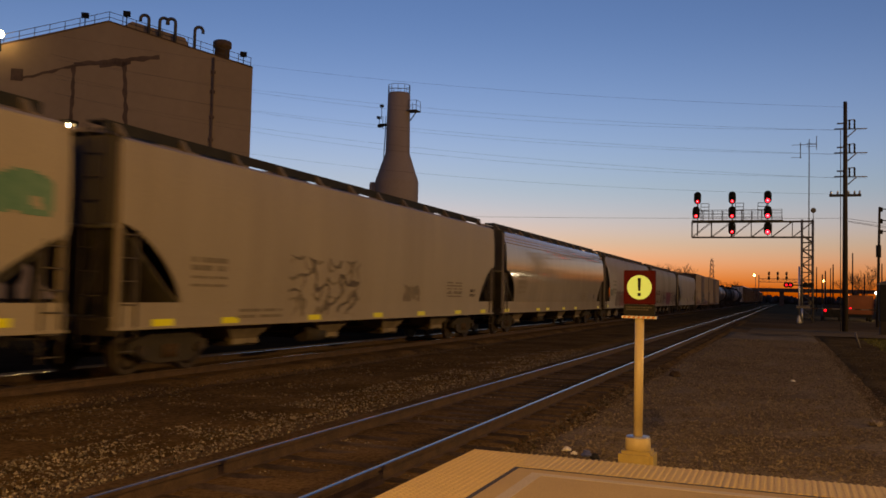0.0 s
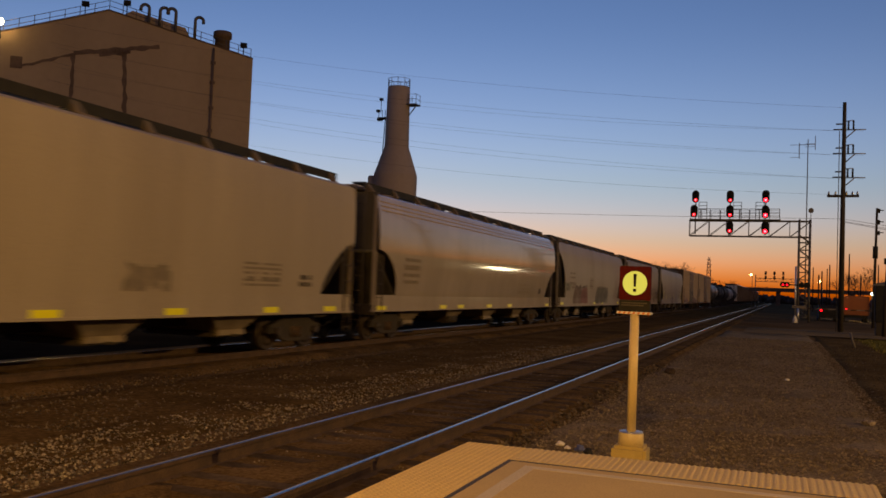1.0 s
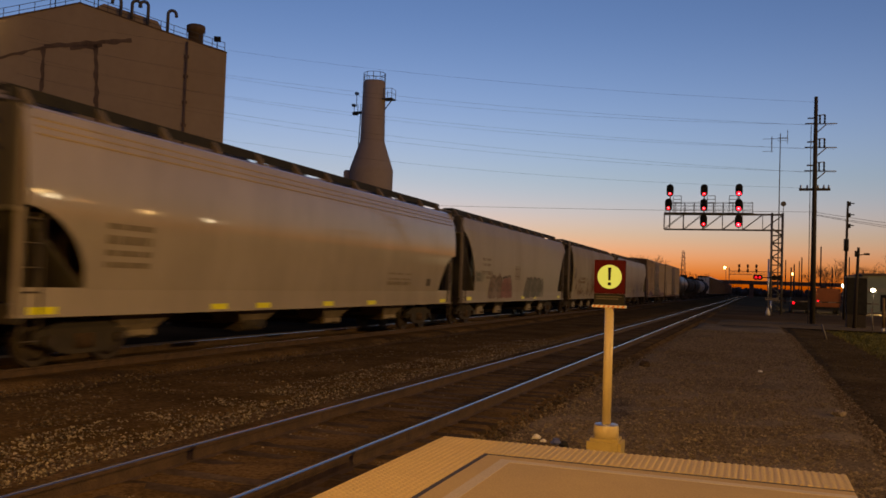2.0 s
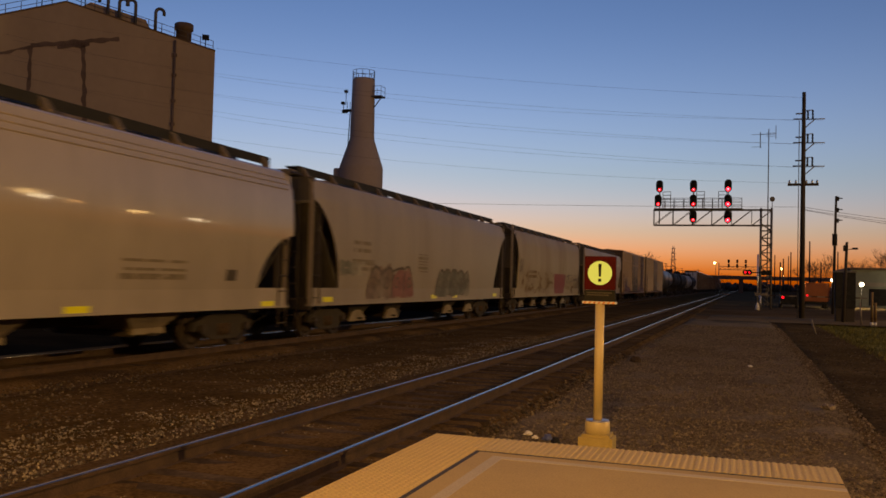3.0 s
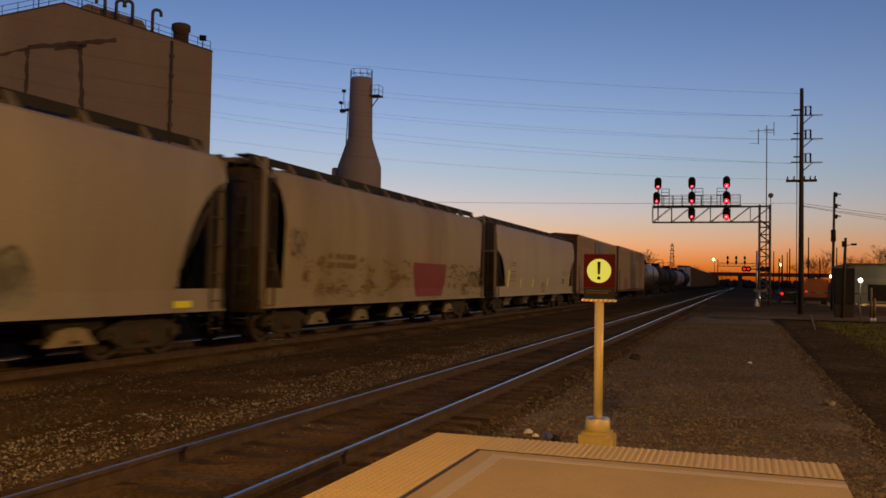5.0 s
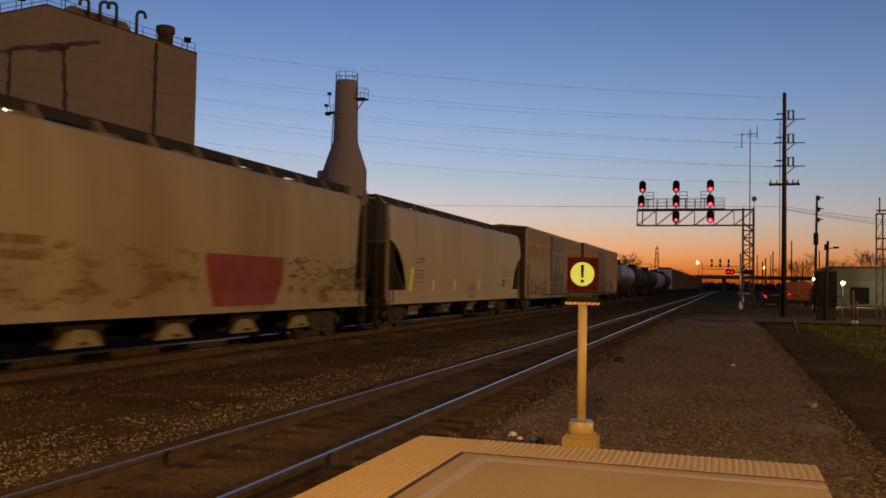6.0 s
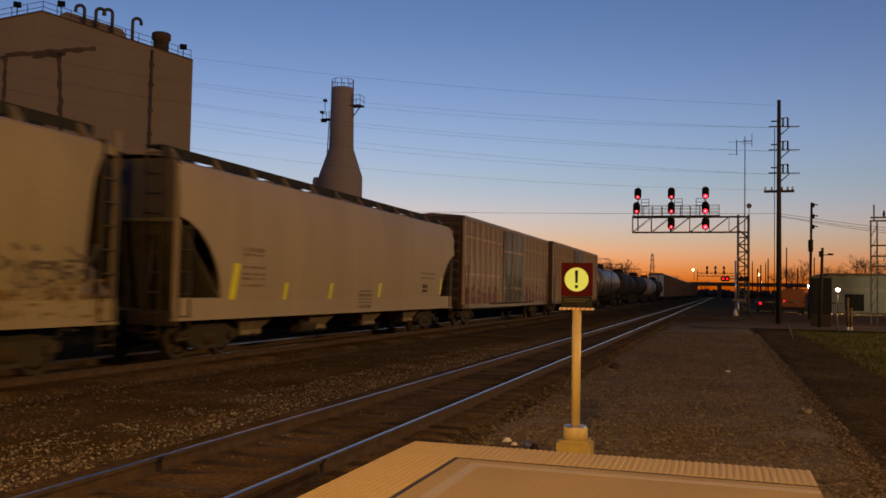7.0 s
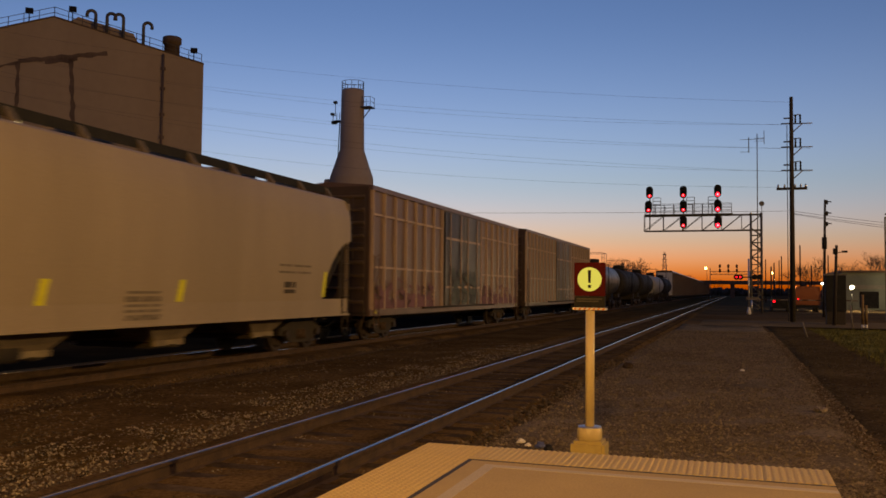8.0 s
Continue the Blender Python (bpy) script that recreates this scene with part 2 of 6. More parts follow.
M = {
    "dirt": surf("dirt", (0.082, 0.051, 0.021), (0.135, 0.086, 0.037), 0.95, 0, 0.5, 14, 0.6, spec=0.0, grain=0.6),
    "soil": surf("soil", (0.085, 0.058, 0.027), (0.135, 0.092, 0.045), 0.95, 0, 0.5, 14, 0.8, spec=0.0, grain=0.6, dirt=(0.08, 0.052, 0.026)),
    "earth": surf("earth", (0.10, 0.064, 0.032), (0.165, 0.108, 0.056), 0.95, 0, 0.12, 6, 0.5, spec=0.0),
    "bed": surf("bed", (0.10, 0.062, 0.026), (0.17, 0.108, 0.050), 0.95, 0, 0.9, 22, 0.9, dirt=(0.05, 0.035, 0.025), spec=0.0, grain=0.6),
    "gravel": surf("gravel", (0.175, 0.136, 0.088), (0.26, 0.203, 0.136), 0.95, 0, 0.45, 19, 1.0, dirt=(0.11, 0.082, 0.052), spec=0.0, grain=0.6),
    "stone": surf("stone", (0.11, 0.088, 0.062), (0.26, 0.217, 0.162), 0.9, 0, 9, 40, 0.5, vary=-0.8, spec=0.0, grain=0.6),
    "verge_stone": surf("verge_stone", (0.135, 0.104, 0.068), (0.25, 0.195, 0.132), 0.9, 0, 6, 40, 0.4, vary=-0.4, spec=0.0, grain=0.4),
    "stone_dark": surf("stone_dark", (0.085, 0.064, 0.041), (0.15, 0.118, 0.08), 0.9, 0, 4, 40, 0.5, vary=-0.55, spec=0.0, grain=0.6),
    "grass": surf("grass", (0.10, 0.098, 0.032), (0.19, 0.17, 0.06), 0.95, 0, 0.6, 18, 0.8, vary=-0.4, spec=0.0, grain=0.6),
    "asphalt": surf("asphalt", (0.16, 0.115, 0.066), (0.21, 0.152, 0.088), 0.95, 0, 0.4, 30, 0.4, spec=0.0),
    "tie": surf("tie", (0.05, 0.036, 0.025), (0.10, 0.073, 0.05), 0.9, 0, 3, 25, 0.6, vary=0.3, spec=0.0),
    "railtop": surf("railtop", (0.62, 0.52, 0.40), (0.70, 0.60, 0.47), 0.22, 1.0, 6, 60, 0.0, grain=0.1),
    "rust": surf("rust", (0.045, 0.027, 0.016), (0.085, 0.052, 0.032), 0.85, 0.2, 5, 50, 0.4),
    "tactile": surf("tactile", (0.60, 0.43, 0.155), (0.66, 0.48, 0.18), 0.7, 0, 1.3, 45, 0.15, dirt=(0.48, 0.36, 0.19)),
    "concrete": surf("concrete", (0.47, 0.335, 0.135), (0.53, 0.38, 0.16), 0.85, 0, 1.2, 60, 0.2, dirt=(0.40, 0.285, 0.115)),
    "concrete_pale": surf("concrete_pale", (0.50, 0.42, 0.29), (0.57, 0.48, 0.34), 0.85, 0, 1.6, 60, 0.2),
    "rubber": surf("rubber", (0.03, 0.03, 0.03), (0.06, 0.055, 0.05), 0.8, 0, 5, 50, 0.2),
    "yellow_post": surf("yellow_post", (0.50, 0.40, 0.20), (0.57, 0.455, 0.235), 0.4, 0, 3, 50, 0.08, grain=0.12),
    "yellow_base": surf("yellow_base", (0.36, 0.275, 0.10), (0.44, 0.34, 0.13), 0.7, 0, 5, 40, 0.3, grain=0.12),
    "galv": surf("galv", (0.50, 0.50, 0.50), (0.62, 0.62, 0.62), 0.4, 0.9, 8, 60, 0.1),
    "sign_red": surf("sign_red", (0.055, 0.0012, 0.002), (0.075, 0.002, 0.003), 0.7, 0, 6, 60, 0.03, spec=0.12),
    "sign_black": surf("sign_black", (0.011, 0.011, 0.011), (0.019, 0.019, 0.018), 0.6, 0, 6, 60, 0.05, spec=0.12),
    "sign_yellow": glow("sign_yellow", (0.62, 0.74, 0.155), 0.54),
    "white_paint": surf("white_paint", (0.6, 0.58, 0.53), (0.7, 0.68, 0.62), 0.6, 0, 5, 40, 0.1),
    "orange_paint": surf("orange_paint", (0.55, 0.18, 0.04), (0.62, 0.22, 0.06), 0.6, 0, 5, 40, 0.1),
    "reflector": surf("reflector", (0.66, 0.64, 0.02), (0.74, 0.72, 0.04), 0.35, 0, 5, 40, 0.0),
    "grey_side": surf("grey_side", (0.245, 0.205, 0.148), (0.29, 0.245, 0.18), 0.5, 0, 0.7, 40, 0.06, 0.18, dirt=(0.225, 0.185, 0.13)),
    "silver_side": surf("silver_side", (0.30, 0.265, 0.23), (0.35, 0.31, 0.27), 0.07, 0.1, 0.6, 1.1, 0.05, 0.2, spec=0.7, grain=0.12),
    "white_side": surf("white_side", (0.205, 0.172, 0.132), (0.255, 0.217, 0.17), 0.48, 0, 0.8, 40, 0.06, 0.15, dirt=(0.18, 0.148, 0.112)),
    "beige_side": surf("beige_side", (0.225, 0.18, 0.108), (0.275, 0.225, 0.14), 0.55, 0, 0.7, 40, 0.08, 0.25, dirt=(0.18, 0.13, 0.062), dirt_at=0.58),
    "pale_side": surf("pale_side", (0.275, 0.22, 0.152), (0.32, 0.262, 0.185), 0.5, 0, 0.6, 40, 0.05, 0.2, dirt=(0.25, 0.20, 0.135)),
    "box_brown": surf("box_brown", (0.105, 0.066, 0.046), (0.16, 0.102, 0.072), 0.36, 0, 0.9, 40, 0.1, 0.2, dirt=(0.13, 0.08, 0.056)),
    # paler than the box_brown panels: the light that raised ribs catch, as colour
    "box_rib": surf("box_rib", (0.34, 0.25, 0.185), (0.44, 0.33, 0.25), 0.55, 0, 1.2, 40, 0.1, 0.3),
    "box_dark": surf("box_dark", (0.075, 0.049, 0.036), (0.115, 0.076, 0.056), 0.33, 0, 0.9, 40, 0.1, 0.2),
    "box_door": surf("box_door", (0.075, 0.072, 0.058), (0.15, 0.145, 0.12), 0.4, 0, 1.1, 40, 0.1, 0.2, dirt=(0.022, 0.02, 0.017), dirt_at=0.52),
    "tank_black": surf("tank_black", (0.026, 0.022, 0.018), (0.042, 0.036, 0.03), 0.7, 0, 1, 40, 0.04, 0.3, spec=0.1),
    "tank_dim": surf("tank_dim", (0.085, 0.077, 0.066), (0.12, 0.108, 0.092), 0.42, 0, 1, 40, 0.02, 0.3, spec=0.6),
    "tank_grey": surf("tank_grey", (0.32, 0.29, 0.25), (0.40, 0.36, 0.31), 0.6, 0, 1, 40, 0.04, 0.3),
    "underframe": surf("underframe", (0.020, 0.016, 0.012), (0.042, 0.033, 0.025), 0.85, 0.1, 3, 40, 0.2),
    # hopper ends: shade of the gap put into the colour; also sign lettering
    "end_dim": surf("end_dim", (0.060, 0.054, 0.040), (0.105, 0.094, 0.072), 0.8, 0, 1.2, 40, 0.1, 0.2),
    "dull_steel": surf("dull_steel", (0.14, 0.12, 0.10), (0.20, 0.17, 0.14), 0.7, 0.2, 3, 40, 0.1),
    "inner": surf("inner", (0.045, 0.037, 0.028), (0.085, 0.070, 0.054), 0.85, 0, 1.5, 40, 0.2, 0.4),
    "bay": surf("bay", (0.10, 0.078, 0.056), (0.17, 0.135, 0.10), 0.8, 0, 2, 40, 0.1, 0.4),
    "gate": surf("gate", (0.14, 0.112, 0.074), (0.25, 0.205, 0.135), 0.6, 0, 4, 40, 0.1, dirt=(0.15, 0.11, 0.07)),
    # near-black ground colour that stands for deep shade in the works yard
    "cinder": surf("cinder", (0.010, 0.008, 0.006), (0.020, 0.016, 0.012), 0.95, 0, 0.4, 12, 0.5, spec=0.0),
    # boxcar brown darkened to stand for the shade on the end walls
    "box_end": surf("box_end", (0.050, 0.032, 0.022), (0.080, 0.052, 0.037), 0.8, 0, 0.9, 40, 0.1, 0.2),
    "wheel": surf("wheel", (0.035, 0.026, 0.019), (0.065, 0.048, 0.036), 0.6, 0.6, 5, 40, 0.1),
    "spray_dark": surf("spray_dark", (0.065, 0.05, 0.038), (0.12, 0.095, 0.072), 0.7, 0, 4, 40, 0.0),
    "spray_brown": surf("spray_brown", (0.085, 0.06, 0.045), (0.21, 0.15, 0.12), 0.7, 0, 1.3, 8, 0.0, dirt=(0.24, 0.20, 0.165), dirt_at=0.56),
    "spray_pink": surf("spray_pink", (0.14, 0.055, 0.048), (0.24, 0.115, 0.10), 0.7, 0, 1.5, 8, 0.0, dirt=(0.25, 0.18, 0.155), dirt_at=0.58),
    "spray_grey": surf("spray_grey", (0.075, 0.075, 0.058), (0.17, 0.165, 0.135), 0.7, 0, 1.5, 8, 0.0, dirt=(0.25, 0.235, 0.195), dirt_at=0.57),
    "spray_green": surf("spray_green", (0.055, 0.15, 0.095), (0.11, 0.21, 0.14), 0.7, 0, 2.2, 40, 0.0),
    "spray_purple": surf("spray_purple", (0.12, 0.055, 0.062), (0.20, 0.095, 0.105), 0.7, 0, 2.2, 40, 0.0),
    "spray_teal": surf("spray_teal", (0.05, 0.065, 0.06), (0.10, 0.115, 0.10), 0.7, 0, 2.2, 40, 0.0),
    "red_panel": surf("red_panel", (0.15, 0.022, 0.02), (0.22, 0.036, 0.03), 0.6, 0, 1.5, 40, 0.0, dirt=(0.13, 0.05, 0.04), dirt_at=0.58),
    "rust_stain": surf("rust_stain", (0.105, 0.062, 0.022), (0.19, 0.125, 0.05), 0.75, 0, 3, 40, 0.0),
    "letter": surf("letter", (0.13, 0.105, 0.074), (0.19, 0.155, 0.112), 0.7, 0, 5, 40, 0.0),
    "brick": surf("brick", (0.36, 0.27, 0.175), (0.42, 0.32, 0.21), 0.9, 0, 0.12, 1.4, 0.0, 0.5, dirt=(0.35, 0.21, 0.14), dirt_at=0.66, grain=0.10),
    "stain": surf("stain", (0.12, 0.082, 0.058), (0.18, 0.125, 0.09), 0.95, 0, 0.8, 6, 0.2),
    "tower": surf("tower", (0.38, 0.30, 0.235), (0.45, 0.36, 0.285), 0.85, 0, 0.25, 4, 0.0, 0.3, grain=0.10),
    "steel": surf("steel", (0.10, 0.095, 0.09), (0.17, 0.16, 0.15), 0.6, 0.5, 3, 30, 0.1),
    "gantry": surf("gantry", (0.10, 0.092, 0.085), (0.15, 0.14, 0.13), 0.6, 0.2, 3, 30, 0.1),
    "dark": surf("dark", (0.014, 0.014, 0.014), (0.026, 0.025, 0.023), 0.7, 0, 3, 30, 0.1, spec=0.12),
    "wood": surf("wood", (0.022, 0.017, 0.013), (0.042, 0.033, 0.025), 0.9, 0, 2, 20, 0.4, 0.15),
    "twig": surf("twig", (0.05, 0.04, 0.03), (0.08, 0.06, 0.045), 0.95, 0, 2, 20, 0.2),
    "wire": surf("wire", (0.05, 0.05, 0.055), (0.08, 0.08, 0.085), 0.6, 0.3, 3, 20, 0.0),
    "far_wall": surf("far_wall", (0.20, 0.24, 0.20), (0.28, 0.32, 0.27), 0.8, 0, 0.3, 8, 0.1),
    "far_pale": surf("far_pale", (0.26, 0.26, 0.22), (0.34, 0.34, 0.29), 0.8, 0, 0.3, 8, 0.1),
    "truck_orange": surf("truck_orange", (0.22, 0.06, 0.016), (0.27, 0.08, 0.022), 0.6, 0, 0.8, 20, 0.1),
    "litter": surf("litter", (0.6, 0.55, 0.45), (0.75, 0.7, 0.6), 0.5, 0, 9, 60, 0.1),
    "litter_blue": surf("litter_blue", (0.05, 0.06, 0.14), (0.10, 0.12, 0.24), 0.5, 0, 9, 60, 0.1),
    "red_light": glow("red_light", (1.0, 0.006, 0.02), 3.0),
    "red_big": glow("red_big", (1.0, 0.012, 0.035), 6.0),
    "red_hot": glow("red_hot", (1.0, 0.18, 0.24), 5.0),
    "warm_light": glow("warm_light", (1.0, 0.70, 0.32), 25.0),
    "orange_light": glow("orange_light", (1.0, 0.55, 0.20), 14.0),
    "white_light": glow("white_light", (1.0, 0.93, 0.70), 40.0),
}


# ---- mesh helpers ----
def part(name, bm, material, parent=None, label="", smooth=False):
    me = bpy.data.meshes.new(name)
    if smooth:
        for f in bm.faces:
            f.smooth = True
    bm.to_mesh(me)
    bm.free()
    me.materials.append(M[material])
    ob = new(name, me)
    ob.parent = parent
    if label:
        ob["label"] = label
    return ob


def share(ob, parent, m):
    """Another object on ob's mesh."""
    o = new(ob.name.split(".")[0], ob.data)
    o.parent, o.matrix_basis = parent, m
    return o


def thing(name, label, category, m=None, group="", kind=""):
    ob = new(name)
    ob.empty_display_size = 0.2
    if m:
        ob.matrix_basis = m
    return tagged(ob, label, category, group, kind)


def box(bm, x0, x1, y0, y1, z0, z1):
    v = [bm.verts.new((x, y, z)) for x in (x0, x1) for y in (y0, y1) for z in (z0, z1)]
    for f in ((0, 1, 3, 2), (4, 6, 7, 5), (0, 4, 5, 1), (2, 3, 7, 6), (0, 2, 6, 4), (1, 5, 7, 3)):
        bm.faces.new([v[i] for i in f])
    return bm


def slab(x0, x1, y0, y1, z0, z1, bevel=0.0):
    bm = box(bmesh.new(), x0, x1, y0, y1, z0, z1)
    if bevel:
        bmesh.ops.bevel(bm, geom=bm.edges[:], offset=bevel, segments=2, affect="EDGES")
    return bm


def rod(bm, a, b, r, n=8, r2=None, smooth=True):
    a, b = Vector(a), Vector(b)
    q = (b - a).to_track_quat("Z", "Y").to_matrix()
    r2 = r if r2 is None else r2
    rings = []
    for p, rad in ((a, r), (b, r2)):
        rings.append([bm.verts.new(p + q @ Vector((rad * math.cos(2 * math.pi * i / n), rad * math.sin(2 * math.pi * i / n), 0))) for i in range(n)])
    for i in range(n):
        f = bm.faces.new((rings[0][i], rings[0][(i + 1) % n], rings[1][(i + 1) % n], rings[1][i]))
        f.smooth = smooth
    bm.faces.new(rings[0][::-1])
    bm.faces.new(rings[1])
    return bm


def pipe(bm, pts, r, n=6):
    """A round bar along a line of points."""
    pts = [Vector(p) for p in pts]
    rings = []
    for i, p in enumerate(pts):
        d = (pts[min(i + 1, len(pts) - 1)] - pts[max(i - 1, 0)]).normalized()
        q = d.to_track_quat("Z", "Y").to_matrix()
        rings.append([bm.verts.new(p + q @ Vector((r * math.cos(2 * math.pi * k / n), r * math.sin(2 * math.pi * k / n), 0))) for k in range(n)])
    for a, b in zip(rings, rings[1:]):
        k0 = min(range(n), key=lambda k: (b[k].co - a[0].co).length)
        for k in range(n):
            f = bm.faces.new((a[k], a[(k + 1) % n], b[(k0 + k + 1) % n], b[(k0 + k) % n]))
            f.smooth = True
    bm.faces.new(rings[0][::-1])
    bm.faces.new(rings[-1])
    return bm


def lathe(bm, prof, n=24, centre=(0, 0, 0)):
    """A turned form from (radius, height) pairs."""
    cx, cy, cz = centre
    rings = [[bm.verts.new((cx + r * math.cos(2 * math.pi * i / n), cy + r * math.sin(2 * math.pi * i / n), cz + z)) for i in range(n)] for r, z in prof]
    for a, b in zip(rings, rings[1:]):
        for i in range(n):
            f = bm.faces.new((a[i], a[(i + 1) % n], b[(i + 1) % n], b[i]))
            f.smooth = True
    bm.faces.new(rings[0][::-1])
    bm.faces.new(rings[-1])
    return bm


def prism(bm, poly, lo, hi, axis="x"):
    """A polygon of (u, v) pushed from lo to hi: axis x takes (y, z), y takes (x, z), z takes (x, y)."""
    place = {"x": lambda u, v, w: (w, u, v), "y": lambda u, v, w: (u, w, v), "z": lambda u, v, w: (u, v, w)}[axis]
    a = [bm.verts.new(place(u, v, lo)) for u, v in poly]
    b = [bm.verts.new(place(u, v, hi)) for u, v in poly]
    n = len(poly)
    bm.faces.new(a[::-1])
    bm.faces.new(b)
    for i in range(n):
        bm.faces.new((a[i], a[(i + 1) % n], b[(i + 1) % n], b[i]))
    bmesh.ops.recalc_face_normals(bm, faces=bm.faces[:])
    return bm


def sheet(bm, grid):
    """Faces over a grid (rows of points)."""
    vs = [[bm.verts.new(p) for p in row] for row in grid]
    for a, b in zip(vs, vs[1:]):
        for i in range(len(a) - 1):
            f = bm.faces.new((a[i], a[i + 1], b[i + 1], b[i]))
            f.smooth = True
    return bm


# ---- ground ----
def build_ground():
    bm = bmesh.new()
    prof = [(-900, -0.6), (-60, -0.45), (-17, -0.42), (-15.3, -0.24), (-2.9, -0.24), (-1.5, -0.26), (2.2, -0.26), (6, -0.30), (60, -0.34), (900, -0.5)]
    ys = [-120, -20, 0, 10, 20, 35, 50, 70, 100, 200, 500, 1500, 3000]
    sheet(bm, [[(x, y, z) for x, z in prof] for y in ys])
    tagged(part("ground", bm, "earth"), "dark trodden earth and dust beside the railway", "ground", kind="structure")

    def strip(name, x0, x1, y0, y1, z, mat, label, cat, rough=0.015, step=0.35):
        bm = bmesh.new()
        nx = max(2, int((x1 - x0) / step))
        rows, y = [], y0
        while y < y1:
            rows.append(y)
            y += step * (1 if y < 20 else 2 if y < 45 else 8)
        rows.append(y1)
        grid = []
        for y in rows:
            row = []
            for i in range(nx + 1):
                x = x0 + (x1 - x0) * i / nx
                edge = 0.30 * noise.noise((y * 0.35, x0, 3.1)) if i in (0, nx) else 0
                drop = -0.14 if i in (0, nx) else 0
                row.append((x + edge, y, z + drop + rough * noise.noise((x * 1.3, y * 1.3, 0)) * 2))
            grid.append(row)
        sheet(bm, grid)
        return tagged(part(name, bm, mat), label, cat, kind="structure")

    strip("gravel_verge", -3.15, 1.75, 7.4, 54, -0.215, "gravel", "trampled grey-brown gravel verge beyond the platform", "gravel", 0.02)
    strip("track_bed", -6.3, -2.85, -12, 260, -0.152, "bed", "brown dusty bed filled up between the rails", "track bed", 0.012)
    strip("track_bed_far", -14.2, -10.6, -12, 260, -0.145, "bed", "brown dusty bed of the train's track", "track bed", 0.012)
    strip("service_strip", -10.5, -6.4, -12, 260, -0.19, "dirt", "dark brown earth between the two tracks", "earth", 0.02)
    # dark sheet over the yard ground: the shade behind the train as colour
    strip("cinder_yard", -64, -15.2, -12, 240, -0.36, "cinder", "works yard ground behind the train, coloured near-black for shade", "ground", 0.03, 2.0)
    strip("soil_strip", 1.45, 4.3, 6.0, 52, -0.24, "soil", "dark bare soil between gravel and grass", "soil", 0.03)
    strip("grass", 3.6, 40, 20, 51, -0.235, "grass", "short dry dark-green grass behind the gravel", "grass", 0.03, 0.6)
    strip("road", -3.0, 60, 52.5, 63, -0.20, "asphalt", "grey asphalt crossing road seen edge-on", "road", 0.004, 1.5)


def stones(name, n, region, size, mat, label, seed, crib=False):
    """Broken stones scattered over region (x0, x1, y0, y1, z)."""
    rng = np.random.default_rng(seed)
    x0, x1, y0, y1, z = region
    base = np.array([(1, 0, 0), (-1, 0, 0), (0, 1, 0), (0, -1, 0), (0, 0, 1), (0, 0, -1)], float)
    tri = np.array([(0, 2, 4), (2, 1, 4), (1, 3, 4), (3, 0, 4), (2, 0, 5), (1, 2, 5), (3, 1, 5), (0, 3, 5)])
    u = rng.random(n)
    ys = y0 + (y1 - y0) * u ** 1.8
    xs = x0 + (x1 - x0) * rng.random(n)
    if crib:
        # keep to the spaces between the ties, which lie 0.53 m apart from -11.7
        ys = -11.7 + 0.53 * (np.floor((ys + 11.7) / 0.53) + 0.5 + 0.42 * (rng.random(n) - 0.5))
    verts, faces = [], []
    for i in range(n):
        s = size * (0.45 + 0.9 * rng.random() ** 2)
        v = base * (1 + 0.45 * (rng.random((6, 3)) - 0.5)) * s * np.array((1, 0.8, 0.62))
        v += (rng.random((6, 3)) - 0.5) * s * 0.5
        a = rng.random() * 6.283
        rot = np.array(((math.cos(a), -math.sin(a), 0), (math.sin(a), math.cos(a), 0), (0, 0, 1)))
        verts.append(v @ rot.T + (xs[i], ys[i], z + s * 0.22))
        faces.append(tri + 6 * i)
    me = bpy.data.meshes.new(name)
    me.from_pydata(np.concatenate(verts).tolist(), [], np.concatenate(faces).tolist())
    me.materials.append(M[mat])
    tagged(new(name, me), label, "stones", kind="stuff")


def grass_blades(n, region, seed):
    rng = np.random.default_rng(seed)
    x0, x1, y0, y1, z = region
    x = x0 + (x1 - x0) * rng.random(n)
    y = y0 + (y1 - y0) * rng.random(n) ** 1.3
    h = 0.05 + 0.09 * rng.random(n)
    a = rng.random(n) * 6.283
    w = 0.02
    lean = (rng.random((n, 2)) - 0.5) * 0.08
    p0 = np.stack([x - w * np.cos(a), y - w * np.sin(a), np.full(n, z)], 1)
    p1 = np.stack([x + w * np.cos(a), y + w * np.sin(a), np.full(n, z)], 1)
    p2 = np.stack([x + lean[:, 0], y + lean[:, 1], z + h], 1)
    me = bpy.data.meshes.new("grass_blades")
    me.from_pydata(np.stack([p0, p1, p2], 1).reshape(-1, 3).tolist(), [], np.arange(3 * n).reshape(-1, 3).tolist())
    me.materials.append(M["grass"])
    tagged(new("grass_blades", me), "short dry grass blades", "grass", kind="stuff")


